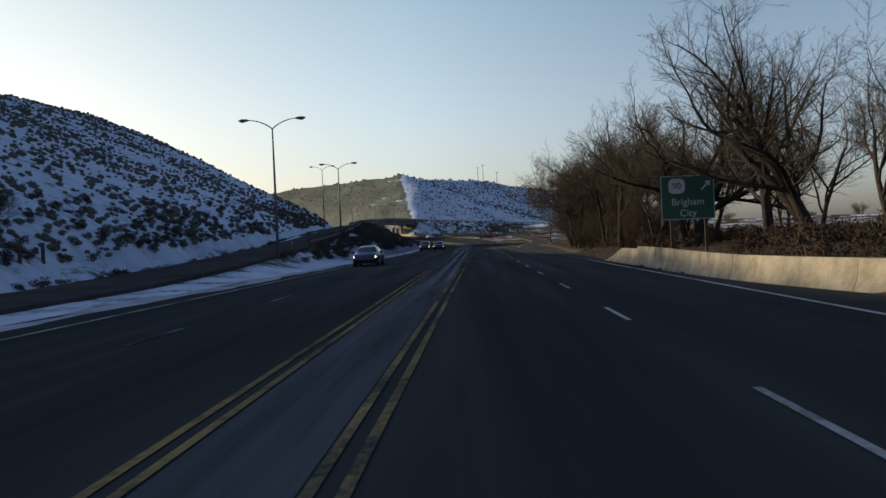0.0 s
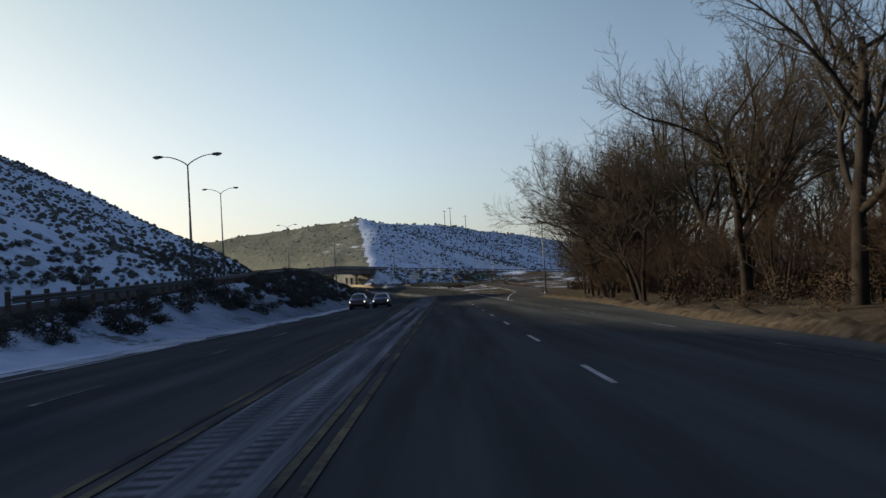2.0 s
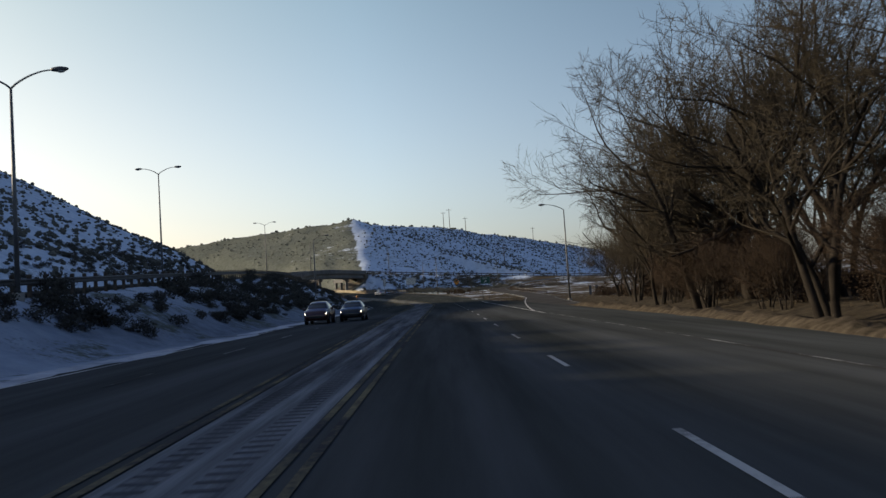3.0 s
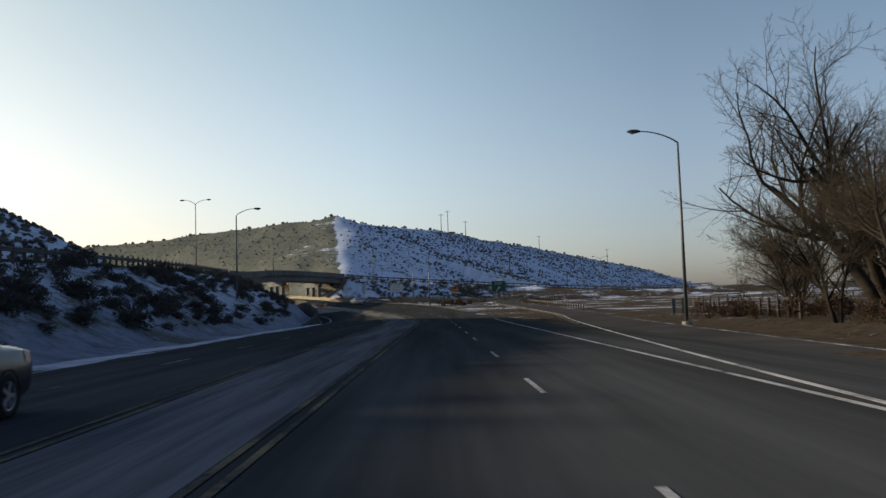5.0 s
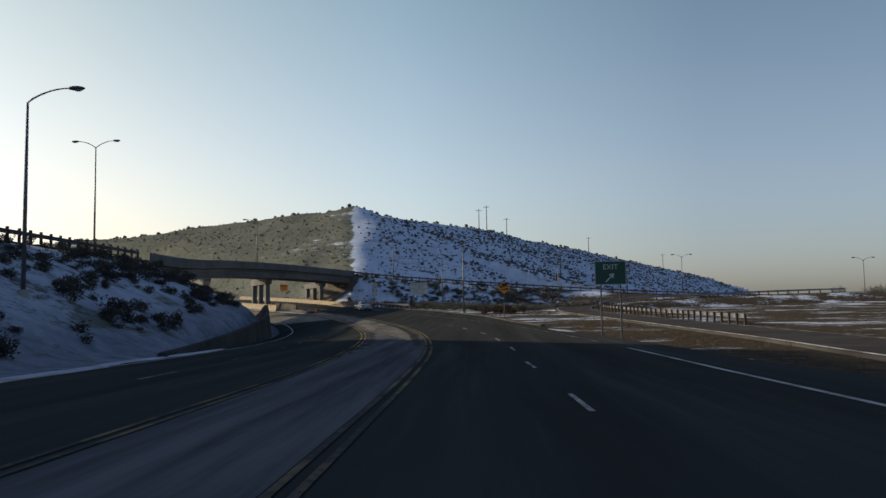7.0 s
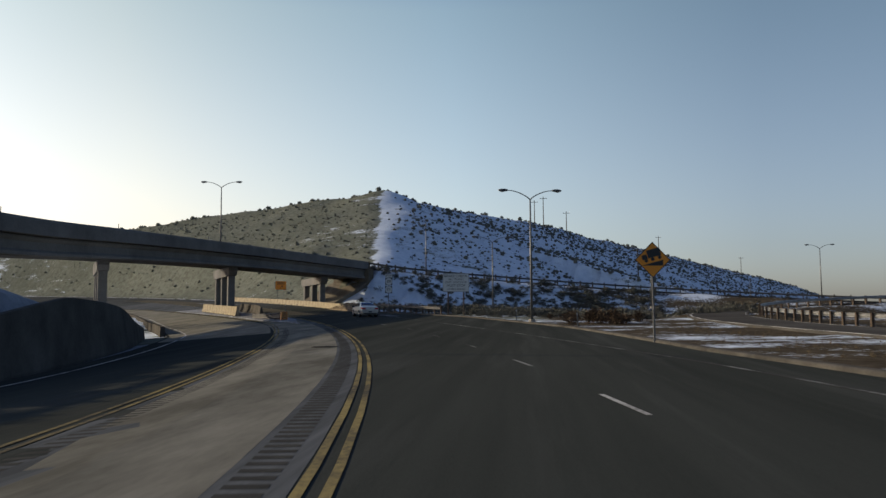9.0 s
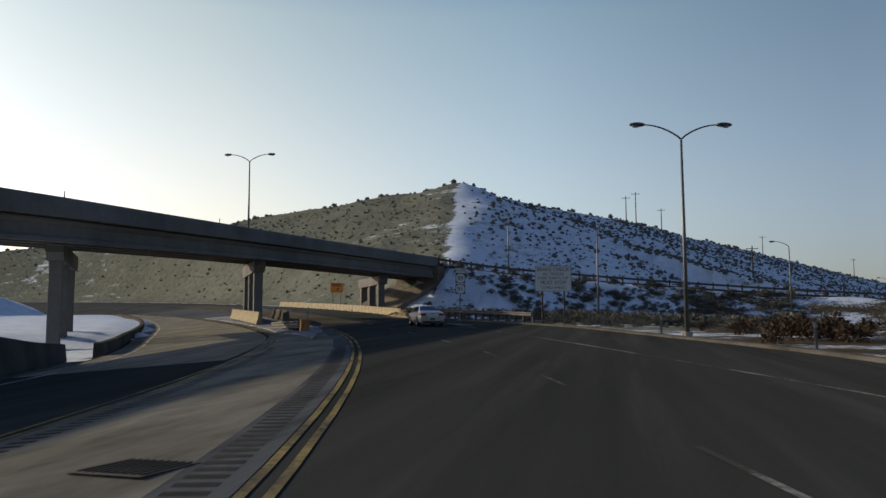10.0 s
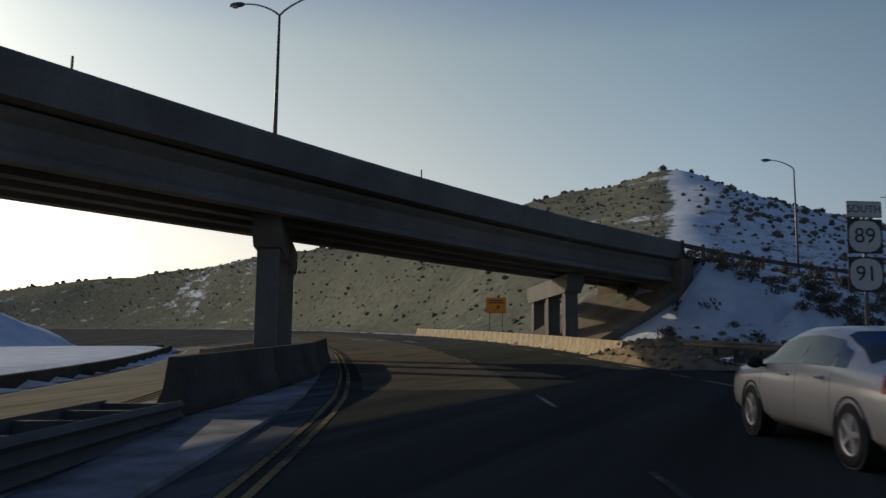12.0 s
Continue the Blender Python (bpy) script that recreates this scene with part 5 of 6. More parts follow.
def build_sedan(name, m, paint, label, lit=False, scale=(1, 1, 1)):
    car = thing(name, m @ Matrix.Diagonal((*scale, 1)), label, "car")
    bm = bmesh.new()
    ys = [-2.54, -2.52, -2.49, -2.44, -2.38] + steps(-2.3, 2.3, 0.1) + [2.36, 2.42, 2.47, 2.51, 2.54, 2.56]
    rings = []
    for y in ys:
        half = car_section(y)
        ring = [Vector((px, y, pz)) for px, pz in half] + [Vector((-px, y, pz)) for px, pz in half[-2:0:-1]]
        rings.append([bm.verts.new(v) for v in ring])
    n = len(rings[0])
    for a, b in zip(rings, rings[1:]):
        for k in range(n):
            bm.faces.new((a[k], a[(k + 1) % n], b[(k + 1) % n], b[k]))
    bm.faces.new(rings[0])
    bm.faces.new(rings[-1][::-1])
    body = part("body", bm, paint, car, smooth=True)
    for side in (-1, 1):
        car_patch(car, "side_window", 0.02, 1.02, 5.1, 5.86, side, GLASS_DARK, 0.006, "tinted front door glass", slant=-0.10)
        car_patch(car, "side_window", -0.88, -0.06, 5.1, 5.88, side, GLASS_DARK, 0.006, "tinted rear door glass")
        car_patch(car, "side_window", -1.28, -0.96, 5.12, 5.80, side, GLASS_DARK, 0.006, "small tinted quarter glass", slant=0.12)
        for y in (-0.98, -0.02, 1.12):
            car_patch(body, "door_seam", y - 0.006, y + 0.006, 2.1, 5.05, side, SEAM, 0.003, ny=1, nk=8)
        car_patch(body, "side_moulding", -0.95, 1.1, 3.22, 3.42, side, paint, 0.022, nk=1)
        for y in (-0.72, 0.28):
            p = car_point(y, 4.55, side)
            bm = bmesh.new()
            add_box(bm, Matrix.Translation(p + Vector((side * 0.025, 0, 0))), 0.035, 0.2, 0.04, 0.012)
            part("door_handle", bm, paint, car)
        bm = bmesh.new()
        bmesh.ops.create_uvsphere(bm, u_segments=12, v_segments=8, radius=1, matrix=pose(side * 1.03, 0.98, 1.0) @ Matrix.Diagonal((0.12, 0.07, 0.085, 1)))
        add_box(bm, pose(side * 0.93, 1.0, 0.95), 0.14, 0.05, 0.04)
        part("wing_mirror", bm, SEAM if not lit else paint, car, "dark door mirror", smooth=True)
        # rear lamps wrap round the corner
        lamp = car_patch(car, "tail_lamp", -2.535, -2.10, 4.05, 5.35, side, TAIL_RED, 0.012, "red wraparound tail lamp", ny=10)
        bm = bmesh.new()
        add_box(bm, pose(side * 0.60, -2.535, 0.83), 0.30, 0.05, 0.20, 0.02)
        part("inner_lens", bm, TAIL_RED, lamp)
        bm = bmesh.new()
        add_box(bm, pose(side * 0.60, -2.545, 0.755), 0.26, 0.04, 0.04, 0.008)
        part("reversing_lens", bm, CLEAR, lamp, "clear reversing strip")
        glassy = car_patch(car, "headlamp", 2.18, 2.53, 4.2, 5.4, side, CLEAR, 0.010, "clear headlamp glass", ny=6)
        if lit:
            car_patch(glassy, "bulb", 2.40, 2.50, 4.45, 4.95, side, HEADLIGHT, 0.016, "lit headlamp bulb", ny=3)
        for y in (-1.46, 1.44):
            arch = bmesh.new()
            lathe(arch, [(side * 0.70, 0.0), (side * 0.70, 0.385), (side * 0.932, 0.385), (side * 0.932, 0.36), (side * 0.76, 0.35), (side * 0.76, 0.0)], pose(0, y, 0.35))
            part("wheel_arch", arch, SEAM, car)
            bm = bmesh.new()
            lathe(bm, [(side * 0.72, 0.22), (side * 0.72, 0.31), (side * 0.745, 0.335), (side * 0.915, 0.335), (side * 0.94, 0.31), (side * 0.94, 0.225), (side * 0.90, 0.215)], pose(0, y, 0.335))
            wheel = part("wheel", bm, TYRE, car, "black tyre", smooth=True)
            bm = bmesh.new()
            lathe(bm, [(side * 0.90, 0.22), (side * 0.935, 0.225), (side * 0.93, 0.205), (side * 0.86, 0.19), (side * 0.86, 0.0)], pose(0, y, 0.335))
            for k in range(5):
                sp = pose(side * 0.915, y, 0.335) @ Matrix.Rotation(k * math.tau / 5 + 0.3, 4, "X")
                add_box(bm, sp @ pose(0, 0, 0.115), 0.025, 0.062, 0.19, 0.006)
            lathe(bm, [(side * 0.93, 0.0), (side * 0.93, 0.045), (side * 0.89, 0.05)], pose(0, y, 0.335), 14)
            part("rim", bm, RIM, wheel, "five-spoke silver rim", smooth=False)
    # glass across the top: windscreen and rear window
    for nm, y0, y1, lab in (("windscreen", 0.78, 1.46, "dark windscreen"), ("rear_window", -1.62, -0.82, "dark rear window")):
        bm = bmesh.new()
        rows = []
        for i in range(9):
            y = y0 + (y1 - y0) * i / 8
            row = [bm.verts.new(car_point(y, k, 1, 0.006)) for k in (6.12, 6.5, 7, 7.5, 8)]
            row += [bm.verts.new(car_point(y, k, -1, 0.006)) for k in (7.5, 7, 6.5, 6.12)]
            rows.append(row)
        for a, b in zip(rows, rows[1:]):
            for j in range(8):
                bm.faces.new((a[j], a[j + 1], b[j + 1], b[j]))
        part(nm, bm, GLASS_DARK, car, lab, smooth=True)
    # boot lid seam, plate, badge, bumper gap, aerial
    bm = bmesh.new()
    for mm, sx, sz in ((pose(0, -2.548, 0.62), 1.16, 0.012), (pose(-0.46, -2.546, 0.78), 0.012, 0.30), (pose(0.46, -2.546, 0.78), 0.012, 0.30)):
        add_box(bm, mm, sx, 0.008, sz)
    part("boot_seam", bm, SEAM, body)
    bm = bmesh.new()
    add_box(bm, pose(0, -2.552, 0.54), 0.36, 0.02, 0.18, 0.008)
    pl = part("number_plate", bm, GREYPLATE, car, "grey plate with plain bars")
    for k in range(3):
        bm = bmesh.new()
        add_box(bm, pose(-0.1 + 0.1 * k, -2.564, 0.54), 0.07, 0.004, 0.07)
        part("plate_bar", bm, SEAM, pl)
    bm = bmesh.new()
    add_box(bm, pose(0, -2.556, 0.90), 0.2, 0.02, 0.035, 0.01)
    part("boot_handle", bm, SEAM, car)
    bm = bmesh.new()
    add_box(bm, pose(0, -2.49, 0.36), 1.35, 0.08, 0.1, 0.03)
    part("bumper_lower", bm, SEAM, car, "dark lower bumper strip")
    bm = bmesh.new()
    add_box(bm, pose(0, 2.555, 0.46), 1.0, 0.04, 0.14, 0.02)
    part("grille", bm, SEAM, car, "dark grille")
    bm = bmesh.new()
    bmesh.ops.create_cone(bm, cap_ends=True, segments=8, radius1=0.035, radius2=0.012, depth=0.1, matrix=pose(0, -0.95, 1.44))
    part("aerial", bm, SEAM, car)
    return car


def road_heading(s):
    return math.degrees((s - BEND) / RADIUS) if s > BEND else 0.0


s0 = 318.0
p = on_road(s0 + 1.8, 6.15, 0.01)
build_sedan("sedan_car", Matrix.Translation(p) @ pose(0, 0, 0, 2.2, 0, road_heading(s0)), car_paint("white car paint", (0.40, 0.392, 0.365)), "white four-door sedan dusty with road salt", False)
build_sedan("sedan_car", pose(-8.4, 61.0, 0.01, 0, 0, 180), car_paint("dark blue car paint", (0.006, 0.012, 0.045), 0.0), "dark blue oncoming sedan with headlamps lit", True, (1, 0.95, 0.98))
build_sedan("hatchback_car", pose(-8.8, 136.8, 0.01, 0, 0, 180), car_paint("maroon car paint", (0.05, 0.012, 0.012), 0.2), "small dark red oncoming car with headlamps lit", True, (0.95, 0.82, 1.06))
build_sedan("sedan_car", pose(-6.7, 140.0, 0.01, 0, 0, 180), car_paint("black car paint", (0.015, 0.015, 0.018), 0.2), "small black oncoming car with headlamps lit", True, (0.95, 0.88, 1.0))


# ---- trees ----
class Limbs:
    """Grows a bare tree: tapered limbs go to one mesh, fine twigs to another."""

    def __init__(self, seed):
        self.rng = random.Random(seed)
        self.verts, self.faces = {0: [], 1: []}, {0: [], 1: []}

    def tube(self, which, pts, radii, sides):
        V, F = self.verts[which], self.faces[which]
        base = len(V)
        for i, p in enumerate(pts):
            d = pts[min(i + 1, len(pts) - 1)] - pts[max(i - 1, 0)]
            q = d.to_track_quat("Z", "Y")
            for k in range(sides):
                a = k * math.tau / sides
                V.append(p + q @ Vector((radii[i] * math.cos(a), radii[i] * math.sin(a), 0)))
        for i in range(len(pts) - 1):
            for k in range(sides):
                a, b = base + i * sides + k, base + i * sides + (k + 1) % sides
                F.append((a, b, b + sides, a + sides))

    def grow(self, start, way, length, radius, level, droop, spread):
        r = self.rng
        n = (7, 7, 4, 2, 1)[level]
        pts, d = [start], way.normalized()
        wander = (0.13, 0.24, 0.30, 0.30, 0.2)[level]
        bend = Vector((r.uniform(-1, 1), r.uniform(-1, 1), r.uniform(-0.2, 0.8))) * (0.05, 0.10, 0.10, 0.08, 0)[level]
        for i in range(n):
            d = (d + bend + Vector((r.uniform(-1, 1), r.uniform(-1, 1), r.uniform(-0.7, 0.9))) * wander).normalized()
            if level >= 2:
                d.z += droop * 0.12
            pts.append(pts[-1] + d.normalized() * length / n)
        end = (0.40, 0.22, 0.22, 0.3, 0.4)[level]
        radii = [max(radius * (1 - (1 - end) * i / n), 0.0055) for i in range(n + 1)]
        if level == self.last:
            # the finest twigs are slim three-sided spikes
            V, F = self.verts[1], self.faces[1]
            b, q = len(V), (pts[-1] - pts[0]).to_track_quat("Z", "Y")
            V += [pts[0] + q @ Vector((radii[0] * math.cos(k * 2.094), radii[0] * math.sin(k * 2.094), 0)) for k in range(3)] + [pts[-1]]
            F += [(b, b + 1, b + 3), (b + 1, b + 2, b + 3), (b + 2, b, b + 3)]
            return
        self.tube(0 if level < 2 else 1, pts, radii, (9, 6, 4, 3, 3)[level])
        count = (r.randint(6, 8), r.randint(8, 11), r.randint(8, 10), r.randint(5, 7))[level]
        for c in range(count):
            f = (0.30 + 0.70 * (c + r.random()) / count) if level == 0 else (0.16 + 0.84 * (c + r.random()) / count)
            i = min(int(f * n), n - 1)
            p = pts[i].lerp(pts[i + 1], f * n - i)
            axis = (pts[i + 1] - pts[i]).normalized()
            side = axis.cross(Vector((r.uniform(-1, 1), r.uniform(-1, 1), r.uniform(-1, 1)))).normalized()
            angle = spread * r.uniform(0.65, 1.3)
            way2 = axis * math.cos(angle) + side * math.sin(angle)
            if level <= 1:
                way2.z = max(way2.z, 0.0) + 0.08
            self.grow(p, way2, length * (0.86, 0.50, 0.46, 0.45)[level] * r.uniform(0.7, 1.2) * (1.2 - 0.5 * f), radii[i] * (0.60, 0.50, 0.46, 0.5)[level], level + 1, droop, spread)

    def thing(self, label, group="bare trees by the road", kind="tree", twig=None):
        ob = thing("bare_tree" if kind == "tree" else kind, pose(0, 0, 0), label, kind, group)
        for which, nm, mat in ((0, "trunk", BARK), (1, "crown", twig or TWIG)):
            o = mesh_object(nm, self.verts[which], self.faces[which], mat, True, ob)
            tagged(o, "grey-brown trunk and limbs" if kind == "tree" and which == 0 else "fine bare twigs")
        return ob


def tree_kind(seed, height, lean, spread, thick, forks=1, last=4):
    t = Limbs(seed)
    t.last = last
    for k in range(forks):
        a = k * math.tau / max(forks, 1) + seed
        way = Vector((lean[0] + 0.22 * math.cos(a) * (forks > 1), lean[1] + 0.22 * math.sin(a) * (forks > 1), 1))
        t.grow(Vector((0.12 * math.cos(a) * (forks > 1), 0.12 * math.sin(a) * (forks > 1), -0.4)), way, height * 0.47, thick, 0, 0.5, spread)
    return t


TREES = [tree_kind(11, 16.0, (-0.62, 0.1), 0.85, 0.30, 2).thing("large bare cottonwood with a leaning trunk"),
         tree_kind(23, 16.0, (-0.10, 0.0), 0.90, 0.25, 1).thing("tall bare cottonwood with spreading twigs"),
         tree_kind(37, 13.0, (0.05, -0.1), 0.85, 0.16, 2).thing("bare roadside tree with forked trunk"),
         tree_kind(41, 11.0, (-0.15, 0.1), 0.95, 0.11, 3).thing("many-stemmed bare roadside tree with dense twigs"),
         tree_kind(59, 14.0, (0.0, 0.05), 0.78, 0.19, 2).thing("upright bare roadside tree"),
         tree_kind(71, 6.4, (0.0, 0.0), 0.85, 0.045, 5, 3).thing("tall tangled russet thicket of bare stems", "thickets beneath the trees", "thicket", RUSTBRUSH),
         tree_kind(83, 5.4, (0.1, -0.1), 0.95, 0.04, 6, 3).thing("tall tangled russet thicket of bare stems", "thickets beneath the trees", "thicket", RUSTBRUSH),
         tree_kind(97, 17.0, (0.03, 0.02), 0.9, 0.40, 2).thing("massive bare cottonwood with two dark trunks")]


def set_tree(ob, x, y, turn, size, first):
    m = pose(x, y, ground(x, y) - 0.05, 0, 0, turn)
    if first:
        ob.matrix_basis = m
        ob.scale = (size, size, size)
        return
    c = copy_thing(ob, m)
    c.scale = (size, size, size * 1.0)


PLANTED = set()


def plant(kind, x, y, turn, size):
    set_tree(TREES[kind], x, y, turn, size, kind not in PLANTED)
    PLANTED.add(kind)


rt = random.Random(5)
plant(0, 16.4, 40.5, 0, 1.12)
plant(7, 15.7, 64.5, 20, 1.1)
plant(7, 17.5, 124, 250, 1.2)
for kind, x, y, size in ((1, 18.5, 55, 1.0), (2, 20.5, 33, 1.05), (4, 22.0, 46, 1.1), (3, 13.4, 66, 1.0), (1, 13.4, 78, 0.98), (4, 12.6, 88, 0.95), (4, 15.8, 97, 0.95), (3, 12.6, 104, 1.05),
                         (1, 16.8, 112, 1.0), (2, 14.0, 120, 1.0), (4, 15.2, 128, 1.0), (3, 15.6, 136, 1.0), (3, 16.6, 145, 0.92), (2, 17.4, 152, 0.85), (4, 18.4, 160, 0.78), (3, 19.0, 167, 0.8), (2, 22.5, 150, 0.95),
                         (3, 19, 72, 1.1), (2, 18, 84, 1.1), (1, 20, 101, 1.05), (3, 19, 116, 1.1), (4, 21, 133, 1.05), (2, 24, 60, 1.1), (1, 27, 78, 1.0), (4, 26, 94, 1.1), (3, 26, 110, 1.15), (1, 28, 126, 1.0),
                         (3, 25, 145, 1.0), (2, 27, 162, 0.9), (3, 29, 22, 1.1), (4, 17.5, 20, 1.0), (2, 26, 8, 1.0), (4, 34, 52, 1.0), (2, 36, 100, 1.0),
                         (3, 24, 172, 1.15), (0, 27.5, 177, 1.2), (3, 26, 188, 0.92), (4, 29, 182, 1.15), (3, 29, 168, 0.9), (3, 30, 196, 0.75), (2, 34, 204, 0.7), (1, 33, 190, 0.7), (3, 36, 212, 0.6), (3, 38, 198, 0.7), (4, 43, 190, 0.7), (3, 46, 208, 0.6), (2, 52, 200, 0.55), (3, 60, 216, 0.5)):
    plant(kind, x + rt.uniform(-0.6, 0.6), y + rt.uniform(-1, 1), rt.uniform(0, 360) if kind else rt.uniform(-25, 25), size * rt.uniform(1.06, 1.2) * (1.2 if 85 < y < 140 else 1.0))
for k in range(16):
    x, y = rt.uniform(110, 330), rt.uniform(380, 600)
    plant(rt.choice((2, 3, 4)), x, y, rt.uniform(0, 360), rt.uniform(0.5, 0.95))
for k in range(44):
    y = 72 + k * 2.2
    plant(5 + k % 2, 12.6 + max(0, y - 118) * 0.16 + rt.uniform(0, 3.4) + (k % 3) * 1.6, y, rt.uniform(0, 360), rt.uniform(0.75, 1.3))
plant(3, -33.5, 46, 40, 0.42)
plant(3, -31, 52, 140, 0.36)


# ---- brush, grass and scrub ----
def clump_shape(seed, blades, upright, wide):
    """Vertices and quads of one small shrub about a metre wide: many small leafy slips over a dome."""
    r = random.Random(seed)
    v, f = [], []
    for _ in range(blades):
        a, e = r.uniform(0, math.tau), math.asin(r.uniform(0.05, 1.0) ** 0.8)
        out = Vector((math.cos(a) * math.cos(e), math.sin(a) * math.cos(e), math.sin(e) * upright))
        c = out * r.uniform(0.25, 0.5)
        tang = out.cross(Vector((r.uniform(-1, 1), r.uniform(-1, 1), r.uniform(-1, 1)))).normalized() * wide * r.uniform(0.6, 1.3)
        tip = out.normalized() * r.uniform(0.12, 0.26)
        n = len(v)
        v += [c - tang - tip, c + tang - tip, c + tang * 0.35 + tip, c - tang * 0.35 + tip]
        f.append((n, n + 1, n + 2, n + 3))
    return np.array([tuple(p) for p in v]), np.array(f)


def bush_shape(seed, lobes, leaves, leaf, tall=0.8):
    """A fuzzy shrub about a metre wide: small leaf slips round several uneven lobes, and thin stems."""
    r = random.Random(seed)
    v, f = [], []
    for k in range(lobes):
        a, q = r.uniform(0, math.tau), 0.34 * math.sqrt(r.random())
        size = r.uniform(0.13, 0.27)
        c = Vector((q * math.cos(a), q * math.sin(a), size * 0.7 + r.uniform(0.0, 0.55) * (tall - q) * 0.7))
        for _ in range(leaves):
            out = Vector((r.gauss(0, 1), r.gauss(0, 1), r.gauss(0.3, 1))).normalized()
            p = c + out * size * r.uniform(0.55, 1.15)
            p.z = max(p.z, 0.02)
            u = (out + Vector((r.uniform(-1, 1), r.uniform(-1, 1), r.uniform(-0.3, 1.2)))).normalized() * leaf * r.uniform(0.7, 1.9)
            w = u.cross(Vector((r.uniform(-1, 1), r.uniform(-1, 1), r.uniform(-1, 1)))).normalized() * leaf * r.uniform(0.25, 0.6)
            n = len(v)
            v += [p - w, p + w, p + u + w * 0.3, p + u - w * 0.3]
            f.append((n, n + 1, n + 2, n + 3))
        n, base = len(v), Vector((c.x * 0.25, c.y * 0.25, -0.05))
        side = Vector((0.012, 0.012, 0))
        v += [base - side, base + side, c + side * 0.5, c - side * 0.5]
        f.append((n, n + 1, n + 2, n + 3))
    return np.array([tuple(p) for p in v]), np.array(f)


def scatter(name, places, shapes, material, label, category):
    """One mesh of many shrubs. places: x, y, z, size, height factor."""
    rs = np.random.RandomState(len(places))
    vs, fs, n = [], [], 0
    for x, y, z, size, tall in places:
        v, f = shapes[rs.randint(len(shapes))]
        a = rs.uniform(0, 6.283)
        c, s = math.cos(a) * size, math.sin(a) * size
        w = np.empty_like(v)
        w[:, 0], w[:, 1], w[:, 2] = v[:, 0] * c - v[:, 1] * s + x, v[:, 0] * s + v[:, 1] * c + y, v[:, 2] * size * tall + z
        vs.append(w)
        fs.append(f + n)
        n += len(v)
    me = bpy.data.meshes.new(name)
    me.from_pydata(np.concatenate(vs).tolist(), [], np.concatenate(fs).tolist())
    me.materials.append(material)
    return tagged(new(name, me), label, category, kind="stuff")


def dot_shape(seed):
    """A compact rounded shrub about a metre wide, as seen from far off: an uneven dome set with leaf slips."""
    r = random.Random(seed)
    v, f = [], []
    rings = ((0.30, -0.05), (0.40, 0.18), (0.34, 0.42), (0.16, 0.58))
    for q, z in rings:
        for k in range(7):
            a, w = k * math.tau / 7 + z, q * r.uniform(0.7, 1.2)
            v.append(Vector((w * math.cos(a), w * math.sin(a), z * r.uniform(0.85, 1.15))))
    for j in range(3):
        for k in range(7):
            f.append((j * 7 + k, j * 7 + (k + 1) % 7, j * 7 + 7 + (k + 1) % 7, j * 7 + 7 + k))
    f.append((21, 22, 23, 24))
    for _ in range(16):
        a, e = r.uniform(0, math.tau), r.uniform(0.1, 1.45)
        out = Vector((math.cos(a) * math.cos(e), math.sin(a) * math.cos(e), math.sin(e)))
        p = Vector((out.x * 0.34, out.y * 0.34, 0.08 + out.z * 0.45))
        tip = out * r.uniform(0.10, 0.24) + Vector((0, 0, 0.06))
        side = out.cross(Vector((r.uniform(-1, 1), r.uniform(-1, 1), r.uniform(-1, 1)))).normalized() * r.uniform(0.05, 0.10)
        n = len(v)
        v += [p - side, p + side, p + tip + side * 0.3, p + tip - side * 0.3]
        f.append((n, n + 1, n + 2, n + 3))
    return np.array([tuple(p) for p in v]), np.array(f)


SAGE_SHAPES = [dot_shape(k) for k in range(8)]
FULL_SHAPES = [bush_shape(20 + k, 8, 36, 0.072) for k in range(6)]
SCRUB_SHAPES = [bush_shape(40 + k, 8, 52, 0.048, 1.3) for k in range(6)]
TUFT_SHAPES = [clump_shape(60 + k, 14, 1.6, 0.05) for k in range(5)]
rb = random.Random(77)


def brush_density(x, y):
    return 0.5 + 0.9 * noise.noise((x * 0.035, y * 0.035, 2.0)) + 0.5 * noise.noise((x * 0.11, y * 0.11, 9.0))


